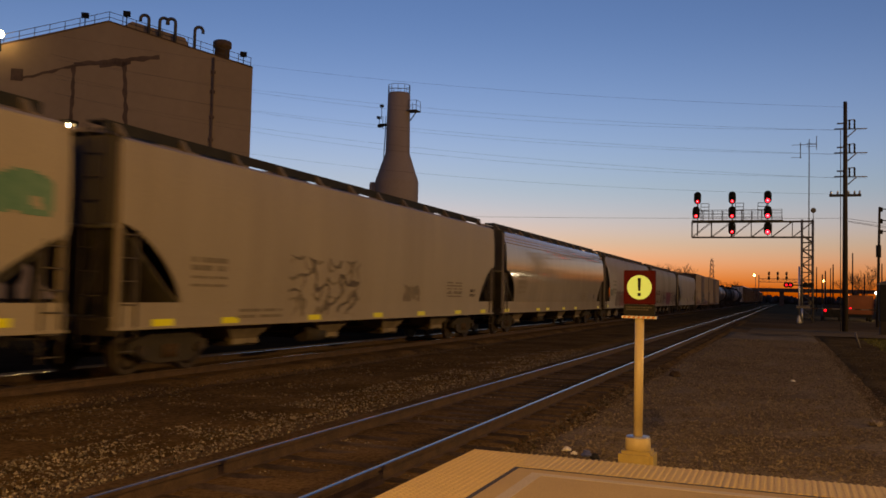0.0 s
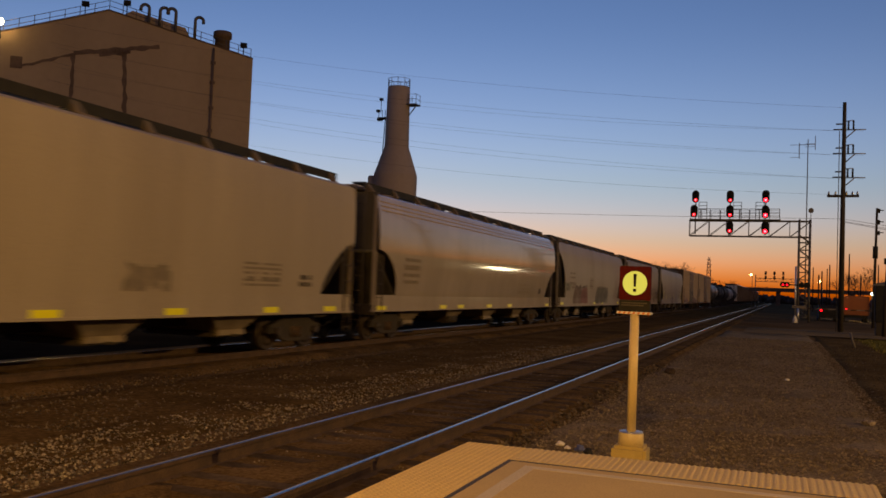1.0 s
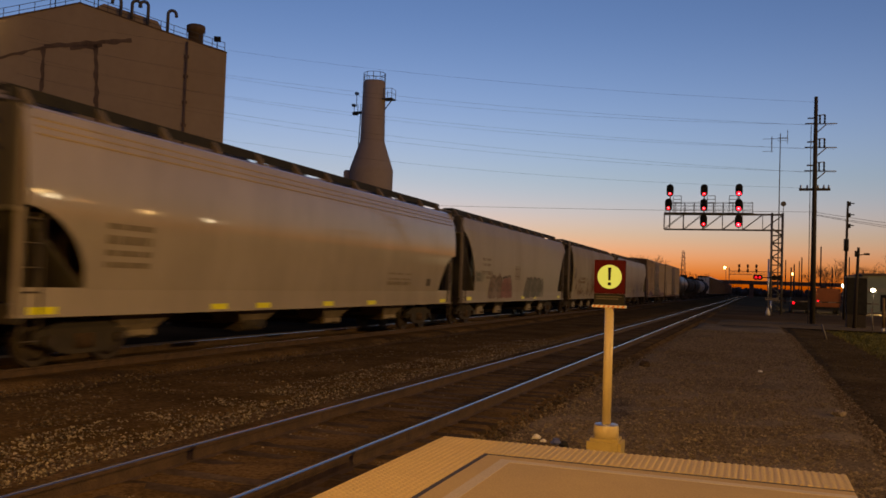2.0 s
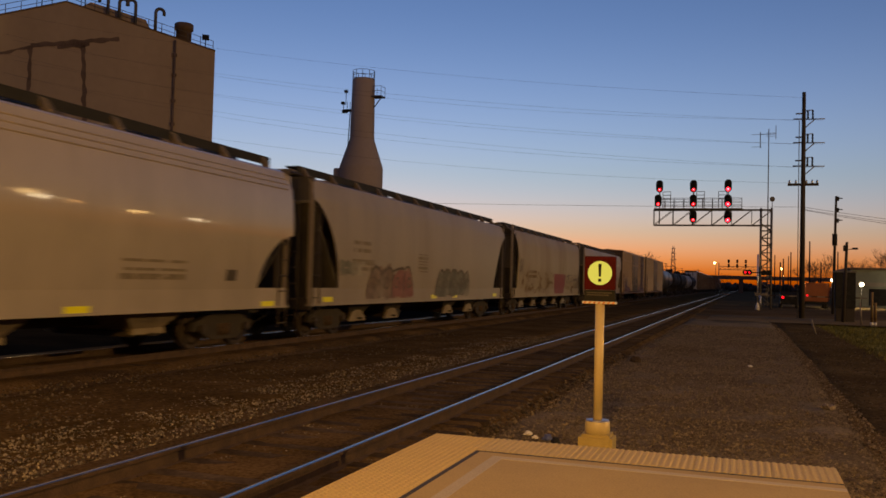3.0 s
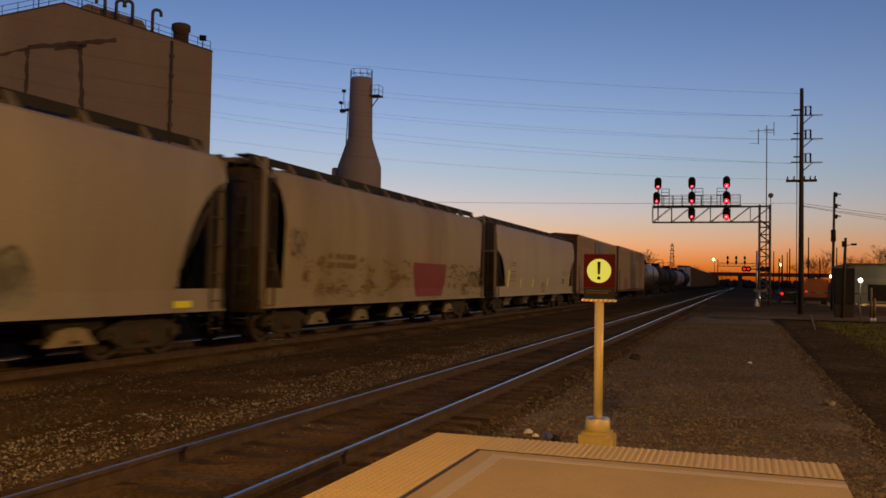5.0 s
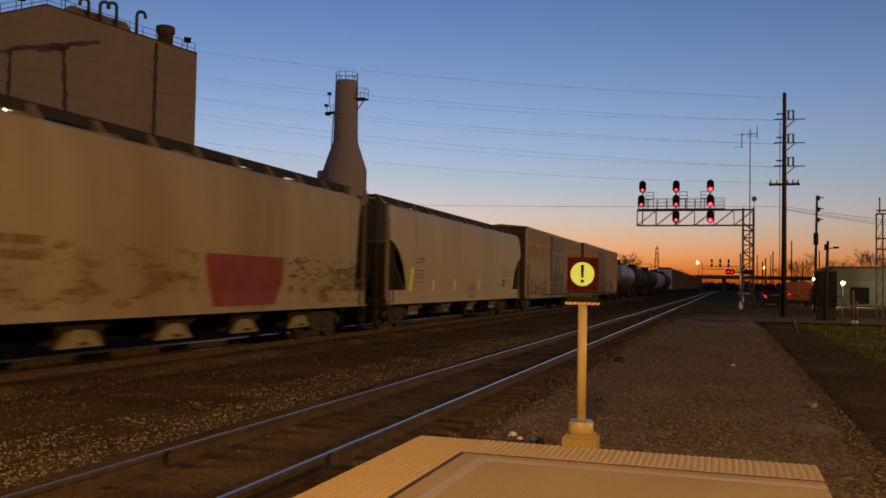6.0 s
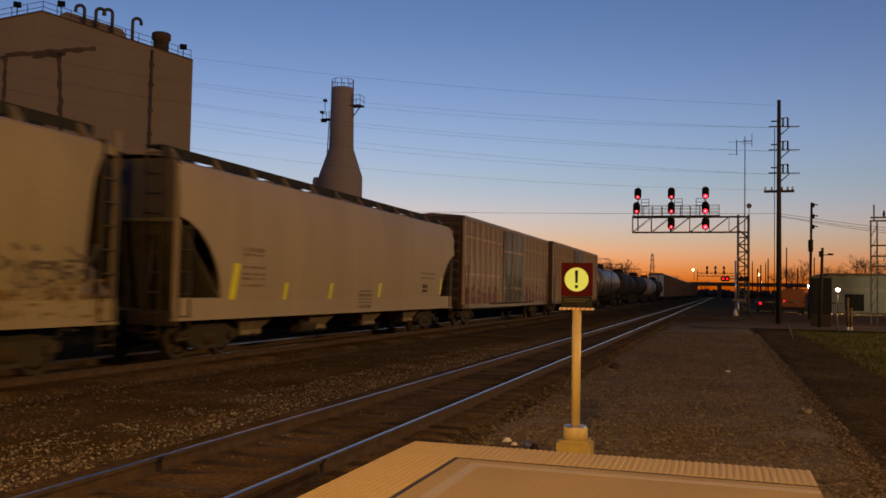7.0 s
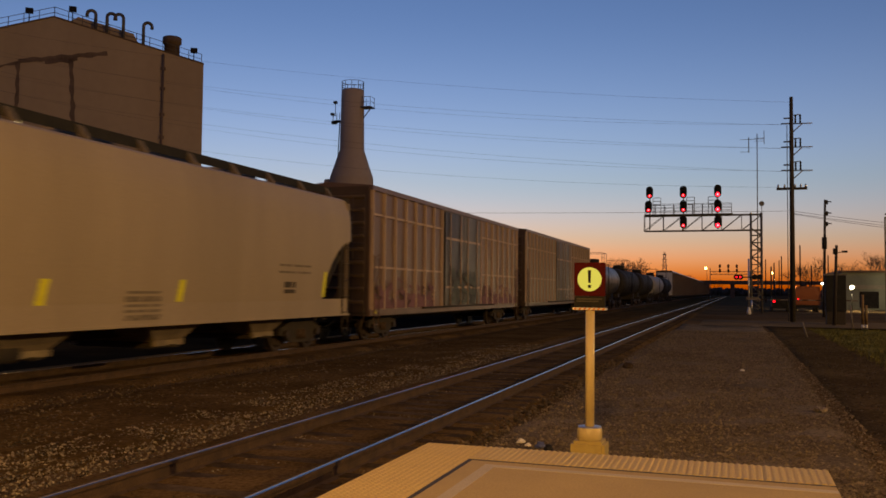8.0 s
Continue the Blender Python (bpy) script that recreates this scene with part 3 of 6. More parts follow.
def build_track(name, cx, label, y0, y1, tie_y1):
    tr = thing(name, label, "railway track", pose(cx, 0, 0), kind="structure")
    for sx in (-0.7525, 0.7525):
        # rail: foot, web and head of one rolled section
        foot = [(-0.075, -0.17), (0.075, -0.17), (0.07, -0.155), (0.014, -0.14), (0.012, -0.045), (0.035, -0.034), (0.035, -0.004), (-0.035, -0.004), (-0.035, -0.034), (-0.012, -0.045), (-0.014, -0.14), (-0.07, -0.155)]
        bm = bmesh.new()
        prism(bm, [(sx + u, v) for u, v in foot], y0, y1, "y")
        r = part("rail", bm, "rust", tr, "rusty brown rolled steel rail")
        bm = bmesh.new()
        crown = [(-0.027, -0.003), (0.027, -0.003), (0.027, -0.001), (0.019, 0.0035), (0.0, 0.0055), (-0.019, 0.0035), (-0.027, -0.001)]
        prism(bm, [(sx + u, v) for u, v in crown], y0, y1, "y")
        part("running_surface", bm, "railtop", r, "polished steel rail head")
    tie = None
    y = y0 + 0.3
    while y < tie_y1:
        m = pose(0.02 * noise.noise((y, cx, 0)), y, 0, 0, 0, 0.8 * noise.noise((y, cx, 4)))
        if tie is None:
            bm = slab(-1.3, 1.3, -0.115, 0.115, -0.33, -0.148, 0.01)
            tie = part("tie", bm, "tie", tr)
            tie.matrix_basis = m
        else:
            share(tie, tr, m)
        y += 0.53
    return tr


def build_platform():
    pl = thing("platform", "low concrete platform end with a yellow ribbed tactile border", "platform", kind="structure")
    x0, x1, y1, y0 = -2.80, 0.76, 8.04, -40
    part("slab", slab(x0 + 0.03, x1 - 0.03, y0, y1 - 0.03, -0.45, PLAT - 0.025), "concrete", pl, "warm grey concrete slab")
    part("paving", slab(x0 + 0.64, x1 - 0.004, y0, y1 - 0.66, PLAT - 0.03, PLAT - 0.002), "concrete", pl, "smooth sand-coloured concrete paving")
    # dark joint and pale tooled margin inside the border
    part("joint", slab(x0 + 0.60, x0 + 0.64, y0, y1 - 0.62, PLAT - 0.03, PLAT - 0.0005), "rubber", pl, "dark rubber joint")
    part("joint", slab(x0 + 0.64, x1 - 0.004, y1 - 0.66, y1 - 0.62, PLAT - 0.03, PLAT - 0.0005), "rubber", pl, "dark rubber joint")
    part("margin", slab(x0 + 0.80, x0 + 0.90, y0, y1 - 0.80, PLAT - 0.02, PLAT + 0.0015), "concrete_pale", pl, "pale troweled margin")
    part("margin", slab(x0 + 0.90, x1 - 0.004, y1 - 0.90, y1 - 0.80, PLAT - 0.02, PLAT + 0.0015), "concrete_pale", pl, "pale troweled margin")
    # tactile tiles with raised bars along the line
    def tile(w, l):
        bm = slab(0.001, w - 0.001, 0.001, l - 0.001, -0.03, 0.0, 0.001)
        n = max(1, round(w / 0.055))
        for i in range(n):
            c = (i + 0.5) * w / n
            prism(bm, [(c - 0.017, 0.0), (c - 0.011, 0.006), (c + 0.011, 0.006), (c + 0.017, 0.0)], 0.004, l - 0.004, "y")
        return bm

    def dome_tile(w, l):
        bm = slab(0.001, w - 0.001, 0.001, l - 0.001, -0.03, 0.0, 0.001)
        n = 11
        for i in range(n):
            for k in range(n):
                cx, cy = (i + 0.5) * w / n, (k + 0.5) * l / n
                foot = [bm.verts.new((cx + 0.017 * a, cy + 0.017 * b, 0.0)) for a, b in ((-1, -1), (1, -1), (1, 1), (-1, 1))]
                head = [bm.verts.new((cx + 0.010 * a, cy + 0.010 * b, 0.005)) for a, b in ((-1, -1), (1, -1), (1, 1), (-1, 1))]
                for q in range(4):
                    bm.faces.new((foot[q], foot[(q + 1) % 4], head[(q + 1) % 4], head[q]))
                bm.faces.new(head)
        return bm
    first = None
    y = y1
    while y > -8:
        m = pose(x0, y - 0.61, PLAT)
        if first is None:
            first = part("tactile_tile", dome_tile(0.60, 0.61), "tactile", pl, "yellow tactile tile with small raised domes")
            first.matrix_basis = m
        else:
            share(first, pl, m)
        y -= 0.61
    second = None
    x = x0 + 0.60
    while x < x1 - 0.05:
        w = min(0.61, x1 - x)
        m = pose(x, y1 - 0.62, PLAT)
        if w > 0.6 and second:
            share(second, pl, m)
        else:
            o = part("tactile_tile", tile(w, 0.62), "tactile", pl, "yellow tactile tile with raised bars")
            o.matrix_basis = m
            second = second or o
        x += 0.61
    part("kerb_face", slab(x0, x0 + 0.03, y0, y1, -0.4, PLAT - 0.031), "concrete", pl)
    part("kerb_face", slab(x0 + 0.03, x1, y1 - 0.03, y1, -0.4, PLAT - 0.031), "concrete", pl)


def build_platform_lamp(p):
    l = thing("platform_lamp", "grey steel platform lamp post with a flat lantern", "lamp post", pose(p[0], p[1], PLAT), group="platform lamps")
    h = p[2] - PLAT
    bm = bmesh.new()
    rod(bm, (0.45, 0, 0), (0.45, 0, h), 0.075, 12, 0.05)
    rod(bm, (0.45, 0, 0), (0.45, 0, 0.03), 0.16, 12)
    rod(bm, (0.45, 0, h - 0.02), (0, 0, h + 0.05), 0.03, 8)
    part("pole", bm, "steel", l)
    part("lantern", slab(-0.3, 0.3, -0.3, 0.3, h, h + 0.12, 0.03), "steel", l)


def build_mast():
    l = thing("lamp_mast", "tall steel car-park lamp mast", "lamp post", pose(MAST[0], MAST[1], -0.35))
    bm = bmesh.new()
    rod(bm, (0.5, 0, 0), (0.5, 0, MAST[2] + 0.35), 0.14, 12, 0.08)
    rod(bm, (0.5, 0, MAST[2] + 0.3), (0, 0, MAST[2] + 0.4), 0.04, 8)
    part("pole", bm, "steel", l)
    part("lantern", slab(-0.35, 0.35, -0.3, 0.3, MAST[2] + 0.36, MAST[2] + 0.5, 0.03), "steel", l)


# ---- the warning sign at the platform's end ----
def build_sign():
    s = thing("warning_sign", "yellow post with a red warning panel showing a black exclamation mark", "sign", pose(-1.33, 8.62, 0))
    bm = slab(-0.165, 0.165, -0.165, 0.165, -0.30, 0.235, 0.03)
    part("base_block", bm, "yellow_base", s, "yellow-painted concrete base block")
    bm = bmesh.new()
    lathe(bm, [(0.122, 0.22), (0.122, 0.30), (0.119, 0.345), (0.115, 0.352)], 28)
    col = part("collar", bm, "yellow_post", s, "yellow round collar with a bare metal top")
    bm = bmesh.new()
    lathe(bm, [(0.114, 0.350), (0.112, 0.362), (0.05, 0.364)], 28)
    part("collar_cap", bm, "galv", col)
    bm = bmesh.new()
    rod(bm, (0, 0, 0.33), (0.002, 0, 1.50), 0.045, 20)
    part("post", bm, "yellow_post", s, "yellow-painted steel post")
    bm = slab(-0.165, 0.165, -0.05, 0.05, 1.497, 1.521, 0.003)
    bar = part("stripe_bar", bm, "white_paint", s, "bar with orange and white slanted stripes")
    for i in range(7):
        x = -0.155 + i * 0.046
        bm = bmesh.new()
        prism(bm, [(x, 1.499), (x + 0.022, 1.499), (x + 0.034, 1.519), (x + 0.012, 1.519)], -0.0525, -0.0495, "y")
        part("stripe", bm, "orange_paint", bar)
    panel = part("panel", slab(-0.152, 0.152, -0.03, 0.03, 1.635, 1.965, 0.006), "sign_red", s, "dark red upper panel")
    lower = part("text_panel", slab(-0.150, 0.150, -0.028, 0.028, 1.521, 1.633, 0.004), "sign_black", s, "black lower panel with two lines of small lettering")
    for z, w in ((1.600, 0.25), (1.578, 0.21), ):
        x = -0.125
        rnd = random.Random(int(z * 1000))
        while x < -0.125 + w:
            l = rnd.uniform(0.012, 0.022)
            part("lettering", slab(x, x + l, -0.0305, -0.0285, z, z + 0.012), "end_dim", lower)
            x += l + 0.006
    bm = bmesh.new()
    n = 48
    prism(bm, [(0.118 * math.cos(2 * math.pi * i / n), 1.80 + 0.118 * math.sin(2 * math.pi * i / n)) for i in range(n)], -0.036, -0.0295, "y")
    disc = part("disc", bm, "sign_yellow", panel, "lit yellow disc")
    bm = bmesh.new()
    prism(bm, [(-0.016, 1.890), (0.016, 1.890), (0.011, 1.765), (-0.011, 1.765)], -0.040, -0.0365, "y")
    prism(bm, [(-0.015, 1.745), (0.015, 1.745), (0.015, 1.715), (-0.015, 1.715)], -0.040, -0.0365, "y")
    part("exclamation_mark", bm, "sign_black", disc)


# ---- railway cars: local y runs along the train, z = 0 at the rail heads ----
WHEELS = []


def truck_frame(car, y, spin=True):
    t = new("truck")
    t.parent = car
    t.matrix_basis = pose(0, y, 0)
    # cast side frames with their window openings closed by the springs
    for sx in (-1, 1):
        bm = bmesh.new()
        x = sx * 0.99
        prism(bm, [(-1.22, 0.42), (-1.18, 0.60), (-0.95, 0.66), (-0.55, 0.80), (0.55, 0.80), (0.95, 0.66), (1.18, 0.60), (1.22, 0.42), (0.95, 0.40), (0.62, 0.25), (0.35, 0.20), (-0.35, 0.20), (-0.62, 0.25), (-0.95, 0.40)], x - 0.07, x + 0.07, "x")
        f = part("side_frame", bm, "underframe", t, "cast steel side frame")
        for yy in (-0.89, 0.89):
            part("bearing_cap", rod(bmesh.new(), (x + sx * 0.07, yy, 0.46), (x + sx * 0.16, yy, 0.46), 0.10, 12), "wheel", f)
        bm = bmesh.new()
        for yy in (-0.18, -0.06, 0.06, 0.18):
            rod(bm, (x + sx * 0.075, yy, 0.30), (x + sx * 0.075, yy, 0.56), 0.05, 8)
        part("spring", bm, "rust", f)
    part("bolster", slab(-1.05, 1.05, -0.22, 0.22, 0.52, 0.78, 0.02), "underframe", t)
    for yy in (-0.89, 0.89):
        bm = bmesh.new()
        rod(bm, (-1.05, 0, 0), (1.05, 0, 0), 0.075, 10)
        for sx in (-1, 1):
            rod(bm, (sx * 0.69, 0, 0), (sx * 0.715, 0, 0), 0.485, 28)
            rod(bm, (sx * 0.715, 0, 0), (sx * 0.82, 0, 0), 0.458, 28)
            rod(bm, (sx * 0.82, 0, 0), (sx * 0.83, 0, 0), 0.36, 28, 0.30)
            for k in range(3):
                a = 2 * math.pi * k / 3
                rod(bm, (sx * 0.825, 0.21 * math.cos(a), 0.21 * math.sin(a)), (sx * 0.836, 0.21 * math.cos(a), 0.21 * math.sin(a)), 0.06, 8)
        w = part("wheelset", bm, "wheel", t, "steel wheels on one axle")
        w.matrix_basis = pose(0, yy, 0.46)
        if spin:
            WHEELS.append((w, yy))
    return t


def couplers(car, half, mat="underframe"):
    for e in (-1, 1):
        bm = bmesh.new()
        box(bm, -0.10, 0.10, min(e * (half - 0.4), e * (half + 0.42)), max(e * (half - 0.4), e * (half + 0.42)), 0.72, 0.98)
        box(bm, -0.17, 0.17, min(e * (half + 0.34), e * (half + 0.62)), max(e * (half + 0.34), e * (half + 0.62)), 0.70, 1.0)
        part("coupler", bm, mat, car, "rusty knuckle coupler")
        bm = bmesh.new()
        pipe(bm, [(0.35, e * half, 0.85), (0.35, e * (half + 0.25), 0.6), (0.2, e * (half + 0.55), 0.45), (0.1, e * (half + 0.65), 0.5)], 0.025)
        part("air_hose", bm, "dark", car)


def ladder(car, x, y, z0, z1, w, rungs, mat, axis="y"):
    bm = bmesh.new()
    for s in (-0.5, 0.5):
        a = (x, y + s * w, z0) if axis == "y" else (x + s * w, y, z0)
        b = (x, y + s * w, z1) if axis == "y" else (x + s * w, y, z1)
        rod(bm, a, b, 0.02, 6)
    for i in range(rungs):
        z = z0 + 0.1 + (z1 - z0 - 0.2) * i / (rungs - 1)
        a = (x, y - w / 2, z) if axis == "y" else (x - w / 2, y, z)
        b = (x, y + w / 2, z) if axis == "y" else (x + w / 2, y, z)
        rod(bm, a, b, 0.014, 6)
    return part("ladder", bm, mat, car)


def decal(car, name, y0, y1, z0, z1, xs, mask, mat, label="", cell=0.05, lift=0.024):
    """Paint on the side of a car: cells of the side's own surface, kept where mask(u, v) holds."""
    bm = bmesh.new()
    ny, nz = max(2, int(abs(y1 - y0) / cell)), max(2, int((z1 - z0) / cell))
    vs = {}

    def vert(i, j):
        if (i, j) not in vs:
            z = z0 + (z1 - z0) * j / nz
            vs[i, j] = bm.verts.new((xs(z) + lift, y0 + (y1 - y0) * i / ny, z))
        return vs[i, j]
    for i in range(ny):
        for j in range(nz):
            if mask((i + 0.5) / ny, (j + 0.5) / nz):
                bm.faces.new((vert(i, j), vert(i + 1, j), vert(i + 1, j + 1), vert(i, j + 1)))
    if not bm.faces:
        bm.free()
        return None
    return part(name, bm, mat, car, label)


def blob(seed, rag=0.35, k=3.0):
    def mask(u, v):
        d = max(abs(2 * u - 1), abs(2 * v - 1)) ** 2
        return d + rag * noise.noise((u * k * 2 + seed, v * k + seed, seed)) * 2 < 0.82
    return mask


def ragged(seed):
    return lambda u, v: noise.noise((u * 14, v * 4, seed)) + 0.7 * noise.noise((u * 33, v * 11, seed + 4)) + 0.75 - 1.25 * v - 3 * max(0, abs(u - 0.5) - 0.44) > 0.16


def full(u, v):
    return True


def piece_top(u, seed, n):
    """Upper edge of a row of n fat letters."""
    arc = abs(math.sin(math.pi * (n * u + 0.12 * noise.noise((u * 5, seed, 0)))))
    return 0.68 + 0.13 * arc ** 0.5 + 0.16 * noise.noise((u * 4.1 + seed, 2, 0))


def piece(seed, n=4):
    """A solid wall of fat letters with a scalloped top and a ragged foot."""
    def mask(u, v):
        side = min(u, 1 - u) * n * 1.6
        return 0.05 + 0.07 * noise.noise((u * 9, seed, 3)) < v < piece_top(u, seed, n) * min(1, side ** 0.4 + 0.05)
    return mask


def piece_lines(seed, n=4, w=0.035):
    """The outlines of the same letters, with an inner loop in each."""
    def mask(u, v):
        side = min(u, 1 - u) * n * 1.6
        top = piece_top(u, seed, n) * min(1, side ** 0.4 + 0.05)
        if v > top or v < 0.06:
            return False
        k = int(u * n)
        cu = (k + 0.5 + 0.15 * noise.noise((k * 1.7, seed, 5))) / n
        d = math.hypot((u - cu) * n * 1.1, (v - 0.42) * 1.7)
        seam = abs(u * n - round(u * n) + 0.10 * noise.noise((v * 6, seed, k)))
        return top - v < w * 1.8 or abs(d - 0.20 + 0.12 * noise.noise((u * 13, v * 6, seed))) < w or (seam < w and 0 < round(u * n) < n)
    return mask


def lines(rows, seed, gap=0.35):
    """Rows of unreadable small writing."""
    def mask(u, v):
        r = v * rows
        return (r % 1) > gap and noise.noise((u * 14 + seed, int(r) * 3.7, seed)) > -0.32
    return mask


def scribble(seed, thick=0.11):
    """Rounded outlined letters of a sprayed tag."""
    def mask(u, v):
        n = noise.noise((u * 6.5 + seed, v * 3.2, seed * 0.7))
        inside = (2 * v - 1) ** 2 + 0.25 * noise.noise((u * 5 + seed, 0, 0)) < 0.85 and 0.02 < u < 0.98
        return inside and abs(n) < thick
    return mask


def hopper(y_mid, length, side, label, cut=(2.3, 2.75, 0.8), bulge=0.06, ribs=0, bays=(-5.9, -2.0, 1.9, 5.8), roof_z=4.28, sill=(0.92, 1.36), post_end=False, chutes=False):
    """A covered hopper car. cut: length, top and power of the openings at its ends."""
    car = thing("hopper_car", label, "freight car", pose(TRAIN_X, y_mid, 0), group="freight train")
    half = length / 2 + 0.03
    W = 1.53
    clen, ctop, cpow = cut
    zs = sill[1]

    def xs(z):
        u = (z - zs) / (roof_z - zs)
        return W + bulge * math.sin(math.pi * min(1, max(0, u))) - 0.10 * max(0, u - 0.85) / 0.15 * (1 if bulge > 0.03 else 0.3)

    yb = half - 0.03
    ys = []
    n = 60
    for i in range(n + 1):
        a = -1 + 2 * i / n
        ys.append(yb * a)
    fine = [s * (yb - clen * k / 16) for s in (-1, 1) for k in range(17)]
    ys = sorted(set(round(v, 4) for v in ys + fine))

    def zc(y):
        d = abs(y) - (yb - clen)
        if d <= 0:
            return zs
        u = min(1.0, d / clen)
        return zs + (ctop - zs) * (1 - (1 - u) ** (1 / cpow)) ** cpow if cpow != 1 else zs + (ctop - zs) * u
    for sx in (1, -1):
        bm = bmesh.new()
        nz = 14
        grid = []
        for y in ys:
            lo = zc(y)
            grid.append([(sx * xs(lo + (roof_z - lo) * j / nz), y, lo + (roof_z - lo) * j / nz) for j in range(nz + 1)])
        sheet(bm, grid)
        bmesh.ops.recalc_face_normals(bm, faces=bm.faces[:])
        ob = part("side", bm, side, car)
        so = ob.modifiers.new("thick", "SOLIDIFY")
        so.thickness, so.offset = 0.03, 0
        ob.modifiers.new("crisp", "EDGE_SPLIT").split_angle = radians(40)
        # side sill
        bm = slab(min(sx * (W - 0.06), sx * (W + 0.012)), max(sx * (W - 0.06), sx * (W + 0.012)), -half, half, sill[0], zs + 0.03, 0.008)
        part("side_sill", bm, side, car)
        bm = bmesh.new()
        box(bm, min(sx * (W - 0.1), sx * (W + 0.05)), max(sx * (W - 0.1), sx * (W + 0.05)), -half, half, sill[0] - 0.02, sill[0] + 0.03)
        part("sill_flange", bm, side, car)
        for k in range(ribs):
            z = roof_z - 0.16 - 0.13 * k
            bm = bmesh.new()
            pipe(bm, [(sx * (xs(z) + 0.01), -yb + 0.2, z), (sx * (xs(z) + 0.01), yb - 0.2, z)], 0.022, 8)
            part("side_rib", bm, "pale_side", car)
    # rounded roof with a raised hatch trough
    bm = bmesh.new()
    xr = xs(roof_z)
    prof = [(xr * math.cos(a), roof_z + 0.20 * math.sin(a)) for a in [math.pi * i / 16 for i in range(17)]]
    sheet(bm, [[(x, y, z) for x, z in prof] for y in (-yb, yb)])
    part("roof", bm, side, car)
    bm = slab(-0.42, 0.42, -yb + 0.8, yb - 0.8, roof_z + 0.15, roof_z + 0.28, 0.03)
    hatch = part("hatch_trough", bm, side, car)
    n = 7
    for i in range(n):
        y = -yb + 1.5 + (2 * yb - 3.0) * i / (n - 1)
        part("hatch_cover", slab(-0.46, 0.46, y - 0.75, y + 0.75, roof_z + 0.27, roof_z + 0.43, 0.03), side, hatch)
    # running boards on brackets, at both shoulders
    for sx in (1, -1):
        lo, hi = sorted((sx * 0.62, sx * 0.98))
        bm = bmesh.new()
        box(bm, lo, hi, -half + 0.15, half - 0.15, roof_z + 0.365, roof_z + 0.41)
        lo2, hi2 = sorted((sx * 0.965, sx * 0.985))
        board = part("running_board", bm, "dark", car, "dark steel grating walkway")
        # edge strip, deepened and near-black to include the shade under the walkway
        bm = bmesh.new()
        box(bm, lo2, hi2, -half + 0.15, half - 0.15, roof_z + 0.215, roof_z + 0.42)
        part("board_edge", bm, "dark", board)
        first = None
        nb = 12
        for i in range(nb):
            y = -half + 0.5 + (2 * half - 1.0) * i / (nb - 1)
            if first is None:
                bm = bmesh.new()
                prism(bm, [(sx * 0.985, roof_z + 0.39), (sx * 0.985, roof_z + 0.10), (sx * 1.16, roof_z + 0.10), (sx * 1.16, roof_z + 0.16)], -0.07, 0.07, "y")
                first = part("bracket", bm, "bay", board)
                first.matrix_basis = pose(0, y, 0)
            else:
                share(first, board, pose(0, y, 0))
    # ends: upright sheet above, slope sheet below, posts, ladders, end sill
    # sheets, inner posts and ladders are coloured dark for the shade between cars
    for e in (-1, 1):
        bm = bmesh.new()
        ye = e * (yb - (0.05 if not post_end else 0.35))
        a, b = sorted((ye, ye - e * 0.03))
        box(bm, -W + 0.02, W - 0.02, a, b, ctop - 0.05 if not post_end else 2.4, roof_z + 0.1)
        rod(bm, (-W + 0.05, ye, ctop - 0.05), (W - 0.05, ye, ctop - 0.05), 0.05, 8)
        part("end_sheet", bm, "end_dim" if not post_end else "inner", car, "end sheet coloured dark for the shade between cars")
        bm = bmesh.new()
        top = ctop - 0.05 if not post_end else 2.4
        prism(bm, [(ye - e * 0.03, top), (ye - e * 0.07, top), (e * (yb - clen - 0.45), zs - 0.4), (e * (yb - clen - 0.40), zs - 0.4)], -W + 0.04, W - 0.04, "x")
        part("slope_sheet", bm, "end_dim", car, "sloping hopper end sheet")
        for sx in (-1, 1):
            top = roof_z + 0.3 if post_end else roof_z - 0.05
            part("corner_post", slab(*sorted((sx * (W - 0.09), sx * (W + 0.01))), *sorted((e * (yb - 0.09), e * yb)), 0.95, top, 0.005), side if not post_end else "white_side", car)
            if not post_end:
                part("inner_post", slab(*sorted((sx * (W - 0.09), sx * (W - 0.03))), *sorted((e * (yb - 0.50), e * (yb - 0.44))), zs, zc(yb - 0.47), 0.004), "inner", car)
        bm = bmesh.new()
        for sx in (-0.6, 0.6):
            rod(bm, (sx, e * (yb - 0.1), 1.0), (sx * 1.3, e * (yb - 0.45), ctop + 0.2), 0.05, 8)
        box(bm, -0.45, 0.45, *sorted((e * (half - 0.9), e * half)), 1.02, 1.12)
        part("end_bracing", bm, "underframe", car)
        bm = slab(-W, W, *sorted((e * (half - 0.22), e * half)), 0.80, 1.12, 0.02)
        part("end_sill", bm, "underframe", car)
        for sx in (-1, 1):
            ladder(car, sx * (W + 0.035), e * (yb - 0.28), 0.42, roof_z - 0.1 if post_end else ctop - 0.1, 0.40, 9 if post_end else 6, "inner")
        ladder(car, -0.95 * e, e * (half + 0.02), 0.55, roof_z + 0.3, 0.42, 10, "inner", "x")
        bm = bmesh.new()
        rod(bm, (-0.9, e * (half - 0.02), 1.9), (-0.9, e * (half + 0.04), 1.9), 0.27, 16)
        part("brake_wheel", bm, "underframe", car)
    # centre sill and the funnel bays with their outlet gates
    part("centre_sill", slab(-0.3, 0.3, -half, half, 0.62, 1.0, 0.01), "underframe", car)
    for c in bays:
        hw = 1.3 if chutes else 1.45
        bm = bmesh.new()
